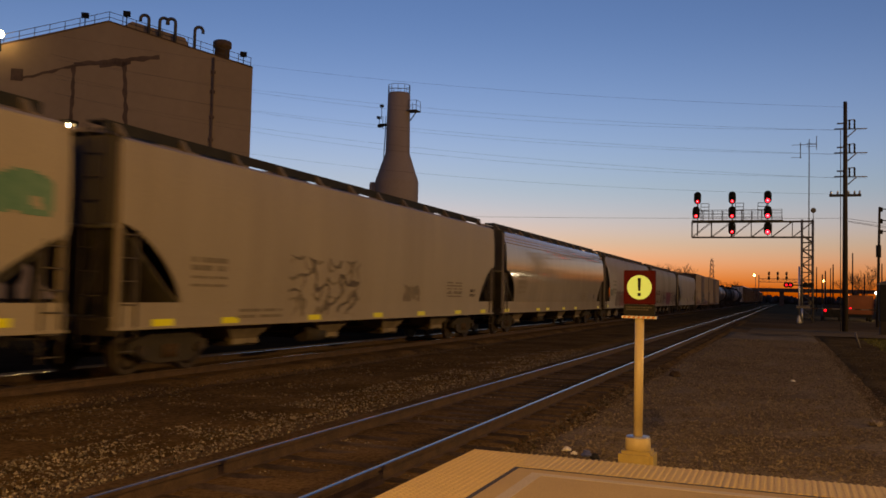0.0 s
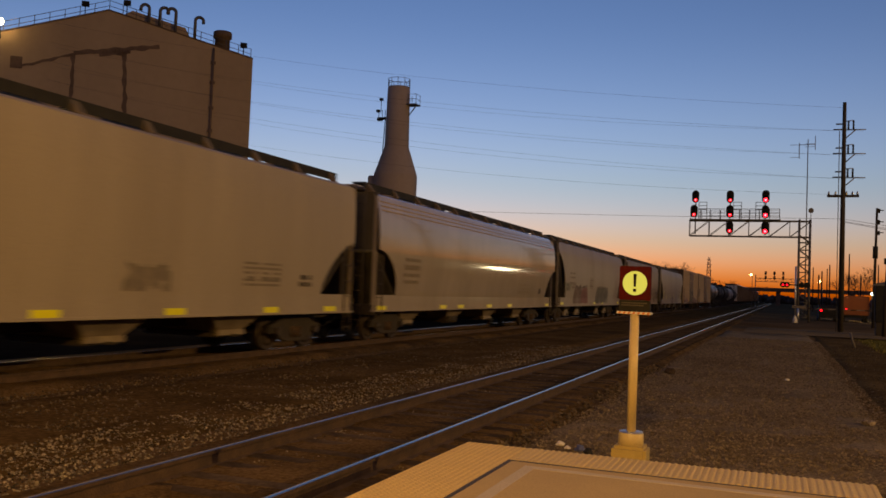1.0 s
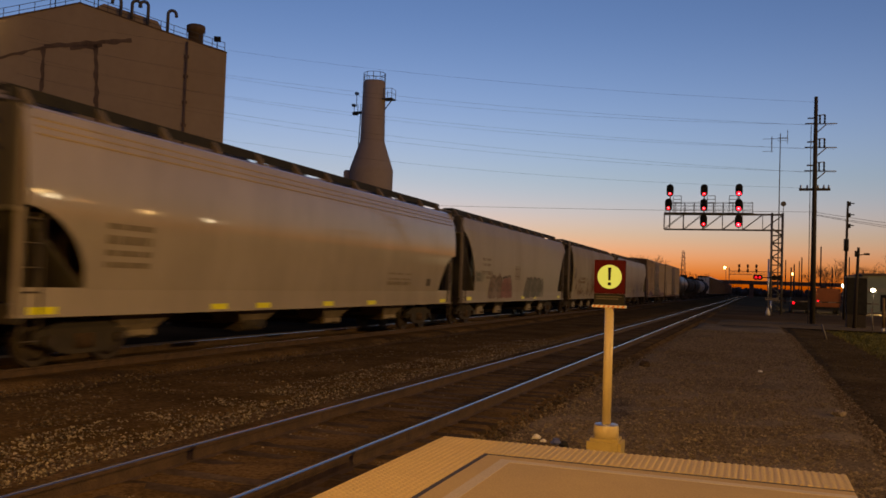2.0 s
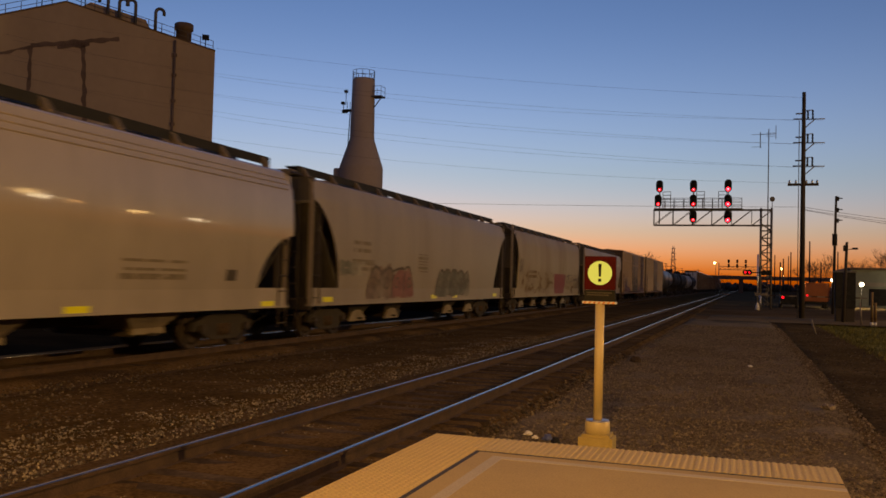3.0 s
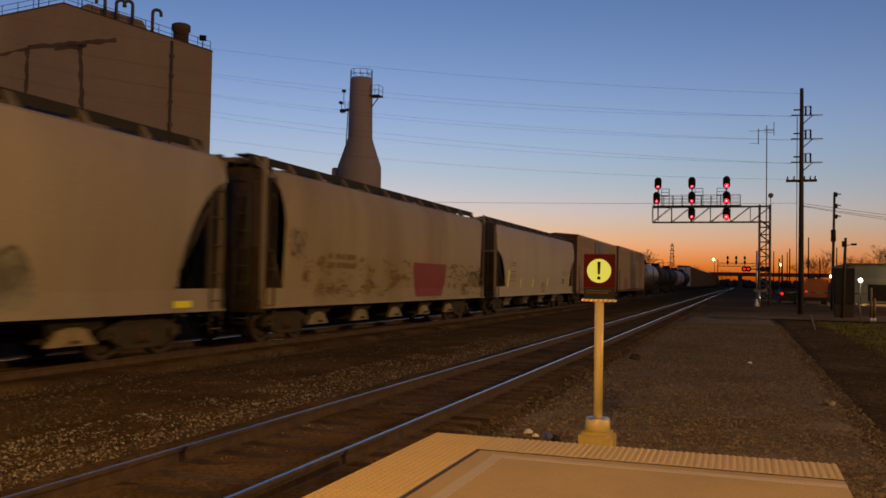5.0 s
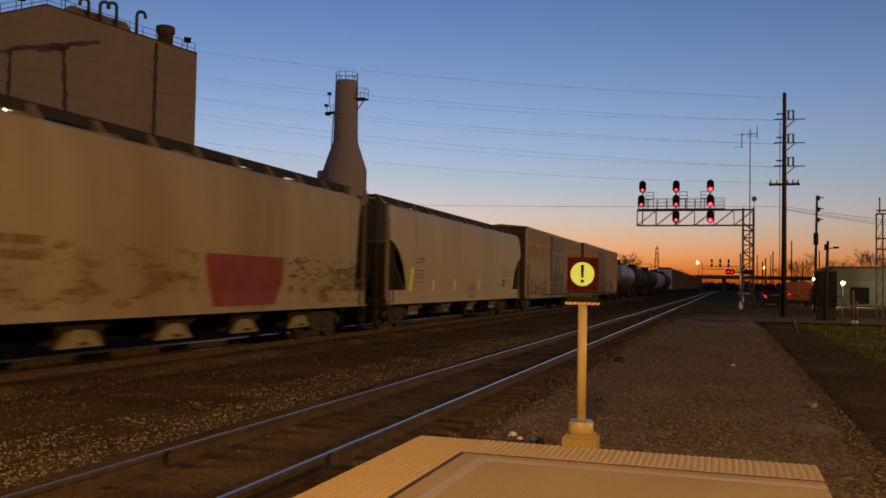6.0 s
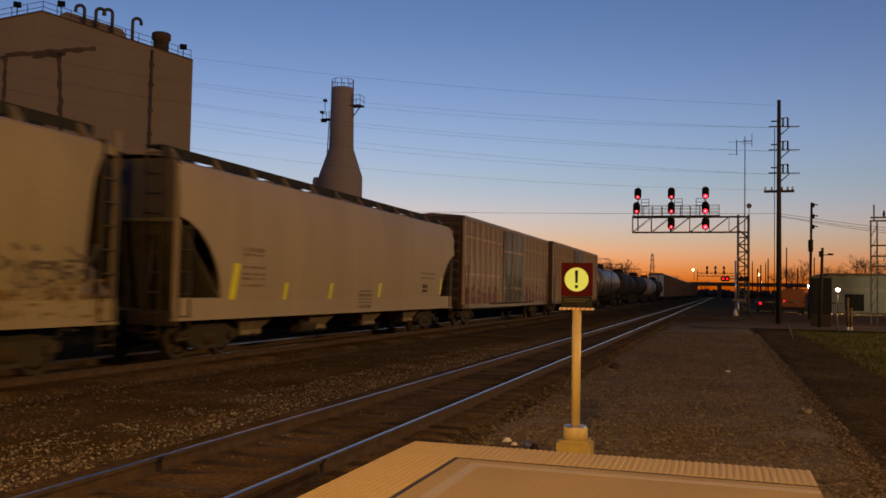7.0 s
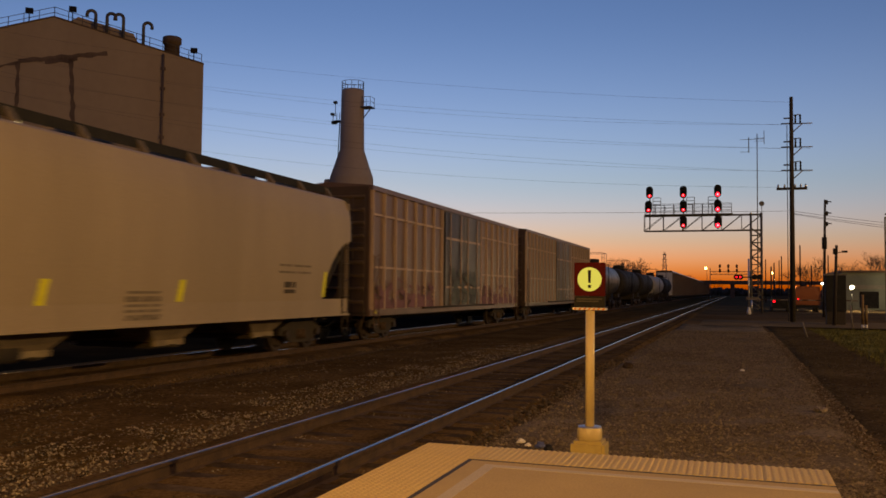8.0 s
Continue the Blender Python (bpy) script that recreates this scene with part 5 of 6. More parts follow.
def build_works():
    # local x runs along the gable wall (0 at its corner, negative to the left end), local y away from the railway
    b = thing("works_building", "tall windowless brown brick works with a shallow gable roof", "building", WALL_M)
    slope = (28.65 - 25.2) / 14.6
    left = -30.0
    part("wall", prism(bmesh.new(), [(left, -1), (0, -1), (0, 25.2), (-14.6, 28.65), (left, 28.65 - (-14.6 - left) * slope * 1.45)], 0, 24, "y"), "brick", b)
    bm = bmesh.new()
    for x0, z0, x1, z1 in ((0.02, 25.21, -14.6, 28.66), (-14.6, 28.66, left - 0.15, 28.66 - (-14.45 - left) * slope * 1.45)):
        prism(bm, [(x0, z0), (x1, z1), (x1, z1 + 0.12), (x0, z0 + 0.12)], -0.08, 24.1, "y")
    part("roof", bm, "stain", b, "dark roof edge")
    # monitor along the right-hand slope
    bm = bmesh.new()
    prism(bm, [(-14.2, 28.4), (-12.5, 29.5), (-7.1, 28.3), (-6.4, 27.0), (-6.4, 26.4), (-14.2, 28.2)], 2.0, 20, "y")
    part("roof_monitor", bm, "brick", b)
    # bent vent pipes
    for x, z, top, d in ((-10.8, 28.4, 30.2, -1), (-9.7, 28.2, 30.1, 1), (-8.1, 27.9, 30.1, -1), (-6.1, 26.4, 29.5, 1)):
        bm = bmesh.new()
        r = 0.42
        pts = [(x, 1.6, z - 0.8), (x, 1.6, top - r)]
        pts += [(x + d * (r - r * math.cos(a)), 1.6, top - r + r * math.sin(a)) for a in [math.pi * i / 8 for i in range(1, 9)]]
        pts += [(x + d * 2 * r, 1.6, top - r - 0.25)]
        pipe(bm, pts, 0.17, 10)
        part("vent_pipe", bm, "steel", b, "bent steel vent pipe")
    bm = bmesh.new()
    lathe(bm, [(0.8, 25.6), (0.8, 27.55), (0.98, 27.6), (0.98, 28.2), (0.85, 28.3)], 20, (-3.2, 2.0, 0))
    part("vent_drum", bm, "stain", b, "rusty round roof ventilator")
    # railing along both slopes
    bm = bmesh.new()
    for x0, z0, x1, z1 in ((-0.2, 25.3, -14.6, 28.75), (-14.6, 28.75, left, 28.75 - (-14.6 - left) * slope * 1.45)):
        n = 11
        for i in range(n + 1):
            u = i / n
            x, z = x0 + (x1 - x0) * u, z0 + (z1 - z0) * u
            rod(bm, (x, 0.5, z), (x, 0.5, z + 1.1), 0.035, 6)
        for k in (0.55, 1.1):
            rod(bm, (x0, 0.5, z0 + k), (x1, 0.5, z1 + k), 0.03, 6)
    part("roof_railing", bm, "steel", b, "thin steel roof railing")
    # floodlights on short stands
    for x, z in ((-16.9, 27.9), (-12.9, 28.5), (-1.0, 25.4)):
        bm = bmesh.new()
        rod(bm, (x, 0.3, z), (x, 0.3, z + 1.0), 0.05, 8)
        box(bm, x - 0.35, x + 0.35, 0.1, 0.5, z + 1.0, z + 1.5)
        part("floodlight", bm, "dark", b, "unlit roof floodlight")
    bm = bmesh.new()
    rod(bm, (-24.5, -0.05, 24.6), (-24.5, -0.7, 26.0), 0.06, 8)
    fl = part("lit_floodlight", bm, "dark", b)
    bm = bmesh.new()
    lathe(bm, [(0.05, -0.35), (0.35, -0.2), (0.42, 0.1), (0.3, 0.35), (0.05, 0.42)], 16, (-24.5, -0.9, 26.05))
    part("lens", bm, "warm_light", fl, "glowing warm lamp")
    # downpipe and the stains of removed roofs and pipes
    bm = bmesh.new()
    rod(bm, (-4.05, -0.14, 25.9), (-4.05, -0.14, -0.6), 0.12, 8)
    for z in (24.2, 22.1, 19.4, 17.0):
        box(bm, -4.3, -3.8, -0.24, 0, z, z + 0.3)
    part("downpipe", bm, "stain", b, "dark rusted downpipe")

    def stain(x0, z0, x1, z1, w, seed):
        bm = bmesh.new()
        n = max(10, int(math.hypot(x1 - x0, z1 - z0) / 0.3))
        a = Vector((x0, 0, z0))
        d = Vector((x1 - x0, 0, z1 - z0))
        side = Vector((-d.z, 0, d.x)).normalized()
        rows = []
        for i in range(n + 1):
            p = a + d * (i / n)
            w1 = w * (0.7 + 0.7 * noise.noise((i * 0.35, seed, 0)))
            w2 = w * (0.7 + 0.9 * noise.noise((i * 0.35, seed, 9)))
            rows.append([(p.x + side.x * w1, -0.03, p.z + side.z * w1), (p.x - side.x * w2, -0.03, p.z - side.z * w2)])
        sheet(bm, rows)
        part("wall_stain", bm, "stain", b, "dark scar of a removed roof")
    stain(-22.6, 22.0, -17.7, 23.8, 0.18, 1)
    stain(-17.7, 23.9, -9.5, 25.45, 0.33, 2)
    stain(-15.3, 24.0, -12.3, 24.6, 0.3, 7)
    stain(-17.7, 23.9, -17.8, 15.5, 0.24, 3)
    stain(-12.9, 24.6, -12.35, 14.5, 0.28, 4)
    part("blind_window", slab(-23.5, -22.4, -0.05, 0.1, 21.8, 23.0), "stain", b)
    part("blind_window", slab(-26.5, -25.4, -0.05, 0.1, 21.2, 22.4), "stain", b)


def build_chimney():
    c = thing("chimney", "dull brown steel chimney flaring out to a wide base", "chimney", pose(-45.8, 100, 0))
    bm = bmesh.new()
    lathe(bm, [(2.75, -0.6), (2.75, 15.5), (2.72, 15.7), (1.62, 19.0), (1.55, 19.3), (1.42, 26.7), (1.30, 26.9)], 32)
    part("shaft", bm, "tower", c)
    bm = bmesh.new()
    for i in range(10):
        a = 2 * math.pi * i / 10
        rod(bm, (1.4 * math.cos(a), 1.4 * math.sin(a), 26.7), (1.4 * math.cos(a), 1.4 * math.sin(a), 27.9), 0.04, 6)
    for z in (27.3, 27.9):
        pipe(bm, [(1.4 * math.cos(2 * math.pi * i / 20), 1.4 * math.sin(2 * math.pi * i / 20), z) for i in range(21)], 0.03, 6)
    part("top_railing", bm, "steel", c)
    # side platform with bracket and railing
    bm = bmesh.new()
    box(bm, 1.4, 2.75, -0.7, 0.7, 24.45, 24.6)
    rod(bm, (1.5, 0, 23.2), (2.5, 0, 24.45), 0.07, 6)
    for x in (1.6, 2.7):
        for y in (-0.65, 0.65):
            rod(bm, (x, y, 24.6), (x, y, 25.8), 0.035, 6)
    for z in (25.2, 25.8):
        rod(bm, (1.5, -0.65, z), (2.7, -0.65, z), 0.03, 6)
        rod(bm, (2.7, -0.65, z), (2.7, 0.65, z), 0.03, 6)
    part("side_platform", bm, "steel", c)
    bm = bmesh.new()
    box(bm, -2.55, -1.4, -0.5, 0.5, 22.9, 23.05)
    for x in (-2.5, -2.0, -1.6):
        rod(bm, (x, -0.4, 23.0), (x, -0.4, 24.0), 0.04, 6)
    rod(bm, (-2.2, -0.4, 23.6), (-2.2, -0.4, 25.3), 0.045, 6)
    box(bm, -2.4, -2.0, -0.6, -0.2, 25.2, 25.5)
    box(bm, -2.75, -2.4, -0.7, -0.2, 23.7, 24.0)
    box(bm, -2.6, -2.0, -0.7, -0.2, 22.6, 22.95)
    rod(bm, (-1.75, 0, 22.9), (-1.95, 0, 18.4), 0.06, 6)
    rod(bm, (-1.95, 0, 18.4), (-3.0, 0, 15.2), 0.06, 6)
    part("antenna_bracket", bm, "dark", c, "bracket with small antennas and a cable")
    bm = bmesh.new()
    lathe(bm, [(0.55, -0.5), (0.55, 15.2), (0.45, 15.45)], 12, (-2.75, -1.0, 0))
    part("side_pipe", bm, "tower", c)
    part("hood", slab(-0.6, 1.4, -2.95, -2.6, 12.6, 13.3), "stain", c)


def build_yard_lamp():
    l = thing("yard_lamp", "lit warm floodlight on a tall steel pole behind the train", "lamp post", pose(-24.0, 24.0, -0.45))
    bm = bmesh.new()
    rod(bm, (0, 0.3, 0), (0, 0.3, 8.0), 0.11, 10, 0.07)
    rod(bm, (0, 0.3, 7.9), (0, -0.2, 7.95), 0.05, 8)
    part("pole", bm, "steel", l)
    h = part("lantern", slab(-0.25, 0.25, -0.3, 0.2, 7.88, 8.02, 0.03), "dark", l)
    bm = bmesh.new()
    lathe(bm, [(0.02, 7.72), (0.08, 7.74), (0.11, 7.82), (0.11, 7.88)], 16, (0, -0.1, 0))
    part("lens", bm, "white_light", h)


# ---- signals ----
def signal_head(parent, x, z, big=False):
    hd = new("signal_head")
    hd.parent = parent
    hd.matrix_basis = pose(x, -0.55, z)
    hd["label"] = "black upright signal head lit red"
    pill = [(0.34 * math.cos(a), 0.27 + 0.34 * math.sin(a)) for a in [math.pi * i / 10 for i in range(11)]]
    pill += [(0.34 * math.cos(a), -0.27 + 0.34 * math.sin(a)) for a in [math.pi + math.pi * i / 10 for i in range(11)]]
    part("target", prism(bmesh.new(), pill, 0, 0.04, "y"), "dark", hd)
    part("case", slab(-0.16, 0.16, 0.04, 0.35, -0.45, 0.45, 0.03), "dark", hd)
    for k, zz in enumerate((0.33, 0.0, -0.33)):
        bm = bmesh.new()
        # half-round hood
        arc = [(0.13 * math.cos(a), zz + 0.13 * math.sin(a)) for a in [math.pi * (-0.1 + 1.2 * i / 10) for i in range(11)]]
        sheet(bm, [[(u, y, v) for u, v in arc] for y in (0.0, -0.28)])
        part("hood", bm, "dark", hd)
        bm = bmesh.new()
        rod(bm, (0, -0.012, zz), (0, -0.03, zz), 0.19 if k == 2 and big else 0.15 if k == 2 else 0.11, 16)
        part("lens", bm, ("red_big" if big else "red_light") if k == 2 else "sign_black", hd, "lit red lens" if k == 2 else "")
        if k == 2:
            part("bulb_glint", rod(bmesh.new(), (0, -0.031, zz), (0, -0.04, zz), 0.085 if big else 0.06, 12), "red_hot", hd)
    return hd


def truss(bm, a, b, w, h, n, r=0.05):
    """An open lattice box girder between a and b (along x)."""
    (x0, z0), x1 = a, b
    for y in (0, w):
        for z in (z0, z0 + h):
            box(bm, min(x0, x1), max(x0, x1), y - r, y + r, z - r, z + r)
        for i in range(n + 1):
            x = x0 + (x1 - x0) * i / n
            rod(bm, (x, y, z0), (x, y, z0 + h), r * 0.6, 6)
        for i in range(n):
            xa, xb = x0 + (x1 - x0) * i / n, x0 + (x1 - x0) * (i + 1) / n
            rod(bm, (xa, y, z0), (xb, y, z0 + h), r * 0.6, 6)
    for i in range(n + 1):
        x = x0 + (x1 - x0) * i / n
        for z in (z0, z0 + h):
            rod(bm, (x, 0, z), (x, w, z), r * 0.6, 6)


def build_gantry():
    g = thing("signal_gantry", "steel lattice cantilever signal gantry with eight red signal heads", "signal gantry", pose(0, 88, 0))
    bm = bmesh.new()
    truss(bm, (-8.45, 7.7), 2.55, 0.9, 1.5, 6, 0.052)
    part("girder", bm, "gantry", g, "grey lattice girder")
    bm = bmesh.new()
    for x in (1.55, 2.5):
        for y in (0, 0.9):
            rod(bm, (x, y, -0.4), (x, y, 9.35), 0.10, 10)
    n = 11
    for i in range(n):
        z0, z1 = 0.2 + i * 0.7, 0.9 + i * 0.7
        a, b = (1.55, 2.5) if i % 2 else (2.5, 1.55)
        for y in (0, 0.9):
            rod(bm, (a, y, z0), (b, y, z1), 0.045, 6)
            rod(bm, (1.55, y, z0), (2.5, y, z0), 0.04, 6)
        for x in (1.55, 2.5):
            rod(bm, (x, 0 if i % 2 else 0.9, z0), (x, 0.9 if i % 2 else 0, z1), 0.045, 6)
    part("mast", bm, "gantry", g, "lattice mast")
    # walkway with railing
    part("walkway", slab(-8.4, -0.1, -0.45, 0.85, 9.26, 9.31), "gantry", g)
    bm = bmesh.new()
    for y in (-0.42, 0.85):
        for i in range(10):
            x = -8.3 + 8.1 * i / 9
            rod(bm, (x, y, 9.3), (x, y, 10.3), 0.028, 6)
        for z in (9.65, 9.98, 10.3):
            rod(bm, (-8.3, y, z), (-0.2, y, z), 0.022, 6)
    for x in (-7.6, -4.4, -2.35):
        for dx in (0, 0.75):
            rod(bm, (x + dx, 0.2, 9.3), (x + dx, 0.2, 11.0), 0.03, 6)
        for z in (10.3, 10.65, 11.0):
            rod(bm, (x, 0.2, z), (x + 0.75, 0.2, z), 0.03, 6)
    part("railing", bm, "gantry", g, "thin walkway railing")
    for x, zs in ((-7.87, (11.47, 10.05)), (-4.66, (11.45, 10.03, 8.5)), (-1.46, (11.47, 10.02, 8.48))):
        bm = bmesh.new()
        rod(bm, (x, -0.2, 7.8), (x, -0.2, 12.0), 0.06, 8)
        part("signal_mast", bm, "gantry", g)
        for i, z in enumerate(zs):
            signal_head(g, x - (0.12 if i == 1 and x < -7 else 0), z, big=(x > -2))
    bm = bmesh.new()
    rod(bm, (2.53, 0, 9.2), (2.53, 0, 10.1), 0.03, 6)
    rod(bm, (2.53, -0.05, 10.2), (2.53, 0.05, 10.2), 0.24, 16)
    part("round_plate", bm, "gantry", g)
    # radio mast with its crossed elements
    bm = bmesh.new()
    rod(bm, (2.16, 0.5, 0), (2.16, 0.5, 17.0), 0.06, 8, 0.04)
    rod(bm, (1.35, 0.5, 16.5), (2.85, 0.5, 16.5), 0.03, 6)
    rod(bm, (2.8, 0.5, 16.0), (2.8, 0.5, 17.3), 0.03, 6)
    for z in (16.5, 15.3):
        rod(bm, (0.6, 0.5, z), (1.5, 0.5, z), 0.02, 6)
    rod(bm, (1.4, 0.5, 15.2), (1.4, 0.5, 16.7), 0.04, 6)
    for z in (16.3, 16.6):
        rod(bm, (1.9, 0.5, z), (2.8, 0.5, z), 0.02, 6)
    part("radio_mast", bm, "steel", g)


def build_crossing():
    c = thing("crossing_signal", "level crossing signal mast with flashing red lamps and a white foot", "crossing signal", pose(1.25, 83, -0.25))
    bm = bmesh.new()
    rod(bm, (0, 0, 0), (0, 0, 5.0), 0.075, 10)
    part("mast", bm, "galv", c)
    bm = bmesh.new()
    lathe(bm, [(0.22, 0), (0.19, 0.25), (0.10, 0.55), (0.09, 0.65)], 16)
    part("foot", bm, "white_paint", c, "white conical foot")
    part("counterweight", slab(-0.25, 0.9, -0.2, 0.2, 1.3, 1.55, 0.02), "dull_steel", c)
    bm = bmesh.new()
    rod(bm, (-1.3, -0.1, 3.35), (1.1, -0.1, 3.35), 0.05, 8)
    part("lamp_bar", bm, "dark", c)
    for x, on in ((-1.05, 1), (-0.72, 1), (0.5, 0), (0.95, 0)):
        bm = bmesh.new()
        rod(bm, (x, -0.16, 3.35), (x, -0.22, 3.35), 0.25, 18)
        lp = part("lamp_target", bm, "dark", c)
        bm = bmesh.new()
        rod(bm, (x, -0.23, 3.35), (x, -0.25, 3.35), 0.085 if on else 0.085, 14)
        part("lens", bm, "red_light" if on else "sign_black", lp)


# ---- poles and wires ----
def build_pole():
    p = thing("utility_pole", "tall dark wooden power pole with insulator arms", "utility pole", pose(3.68, 62, -0.3))
    bm = bmesh.new()
    rod(bm, (0, 0, 0), (0.0, 0, 15.1), 0.185, 14, 0.115)
    part("pole", bm, "wood", p)
    for z in (13.3, 11.72, 10.16):
        bm = bmesh.new()
        rod(bm, (0, 0, z), (1.3, 0, z - 0.02), 0.035, 8)
        rod(bm, (0, 0, z - 0.65), (0.65, 0, z - 0.05), 0.04, 6)
        rod(bm, (-0.65, 0, z + 0.02), (0, 0, z + 0.02), 0.045, 8)
        rod(bm, (-0.5, 0, z + 0.38), (0, 0, z + 0.38), 0.05, 8)
        rod(bm, (0, 0, z + 0.55), (0.55, 0, z + 0.6), 0.03, 8)
        part("bracket", bm, "steel", p)
        for x in (0.25, 0.55):
            part("insulator", lathe(bmesh.new(), [(0.045, z + 0.0), (0.07, z + 0.1), (0.045, z + 0.2), (0.07, z + 0.3), (0.045, z + 0.4), (0.07, z + 0.5), (0.04, z + 0.6)], 10, (x, 0, 0)), "dark", p)
    bm = slab(-0.95, 0.95, -0.07, 0.07, 8.86, 9.02)
    arm = part("crossarm", bm, "wood", p)
    for x in (-0.85, -0.45, 0.2, 0.55, 0.85):
        part("insulator", lathe(bmesh.new(), [(0.05, 9.02), (0.07, 9.12), (0.03, 9.25)], 8, (x, 0, 0)), "galv", arm)
    bm = bmesh.new()
    rod(bm, (-0.28, -0.1, 0), (-0.28, -0.1, 13.2), 0.025, 6)
    part("riser", bm, "wire", p)
    for x, y, h, r, lab in ((7.3, 80, 9.95, 0.13, "leaning wooden pole with small side insulators"), (5.8, 57, 4.9, 0.11, "short wooden pole with a small street lamp")):
        q = thing("utility_pole", lab, "utility pole", pose(x, y, -0.3))
        bm = bmesh.new()
        rod(bm, (-0.12, 0, 0), (0.05, 0, h), r, 12, r * 0.7)
        part("pole", bm, "wood", q)
        if h > 8:
            for z in (h - 0.15, h - 1.1, h - 2.0):
                part("side_arm", rod(bmesh.new(), (0, 0, z), (0.55, 0, z - 0.05), 0.05, 6), "dark", q)
                part("clamp", slab(0.1, 0.28, -0.1, 0.1, z - 0.25, z + 0.1, 0.01), "dark", q)
            part("transformer", rod(bmesh.new(), (-0.05, -0.2, h - 4.2), (-0.05, -0.2, h - 3.2), 0.2, 10), "dark", q)
        else:
            part("lamp_arm", rod(bmesh.new(), (0, 0, h - 0.45), (0.5, 0, h - 0.4), 0.03, 6), "dark", q)
            part("lantern", slab(0.35, 0.65, -0.08, 0.08, h - 0.45, h - 0.33, 0.01), "dark", q)
            part("junction_box", slab(-0.15, 0.1, -0.1, 0.1, h - 0.55, h - 0.2, 0.01), "dark", q)


def wire(name, a, b, sag, r=0.022, n=28):
    a, b = Vector(a), Vector(b)
    pts = [a.lerp(b, i / n) - Vector((0, 0, sag * 4 * (i / n) * (1 - i / n))) for i in range(n + 1)]
    bm = bmesh.new()
    pipe(bm, pts, r, 5)
    return tagged(part(name, bm, "wire"), "thin dark overhead wire", "wire", group="overhead wires")


def build_wires():
    for zl, zr, dx, sag in ((21.6, 14.7, 0, 1.2), (19.5, 13.2, -0.6, 1.2), (19.9, 13.15, 1.2, 1.9), (17.75, 11.6, -0.6, 1.2), (18.15, 11.55, 1.2, 1.8), (16.3, 10.05, -0.6, 1.2), (16.45, 10.0, 1.2, 1.8), (14.3, 9.0, -0.8, 1.5)):
        a = (3.68 + dx, 62, zr - 0.25)
        d = Vector((-41.6, 62.0, zl)) - Vector(a)
        wire("overhead_wire", a, Vector(a) + d * 1.5, sag, 0.007)
    wire("overhead_wire", (3.68, 62, 7.15), (-62, 62, 8.9), 0.35, 0.011)
    for z, z2 in ((8.6, 7.6), (8.45, 7.3), (8.4, 6.9)):
        wire("overhead_wire", (3.7, 62, z - 1.45), (26, 75, z2 - 1.5), 0.4, 0.013)


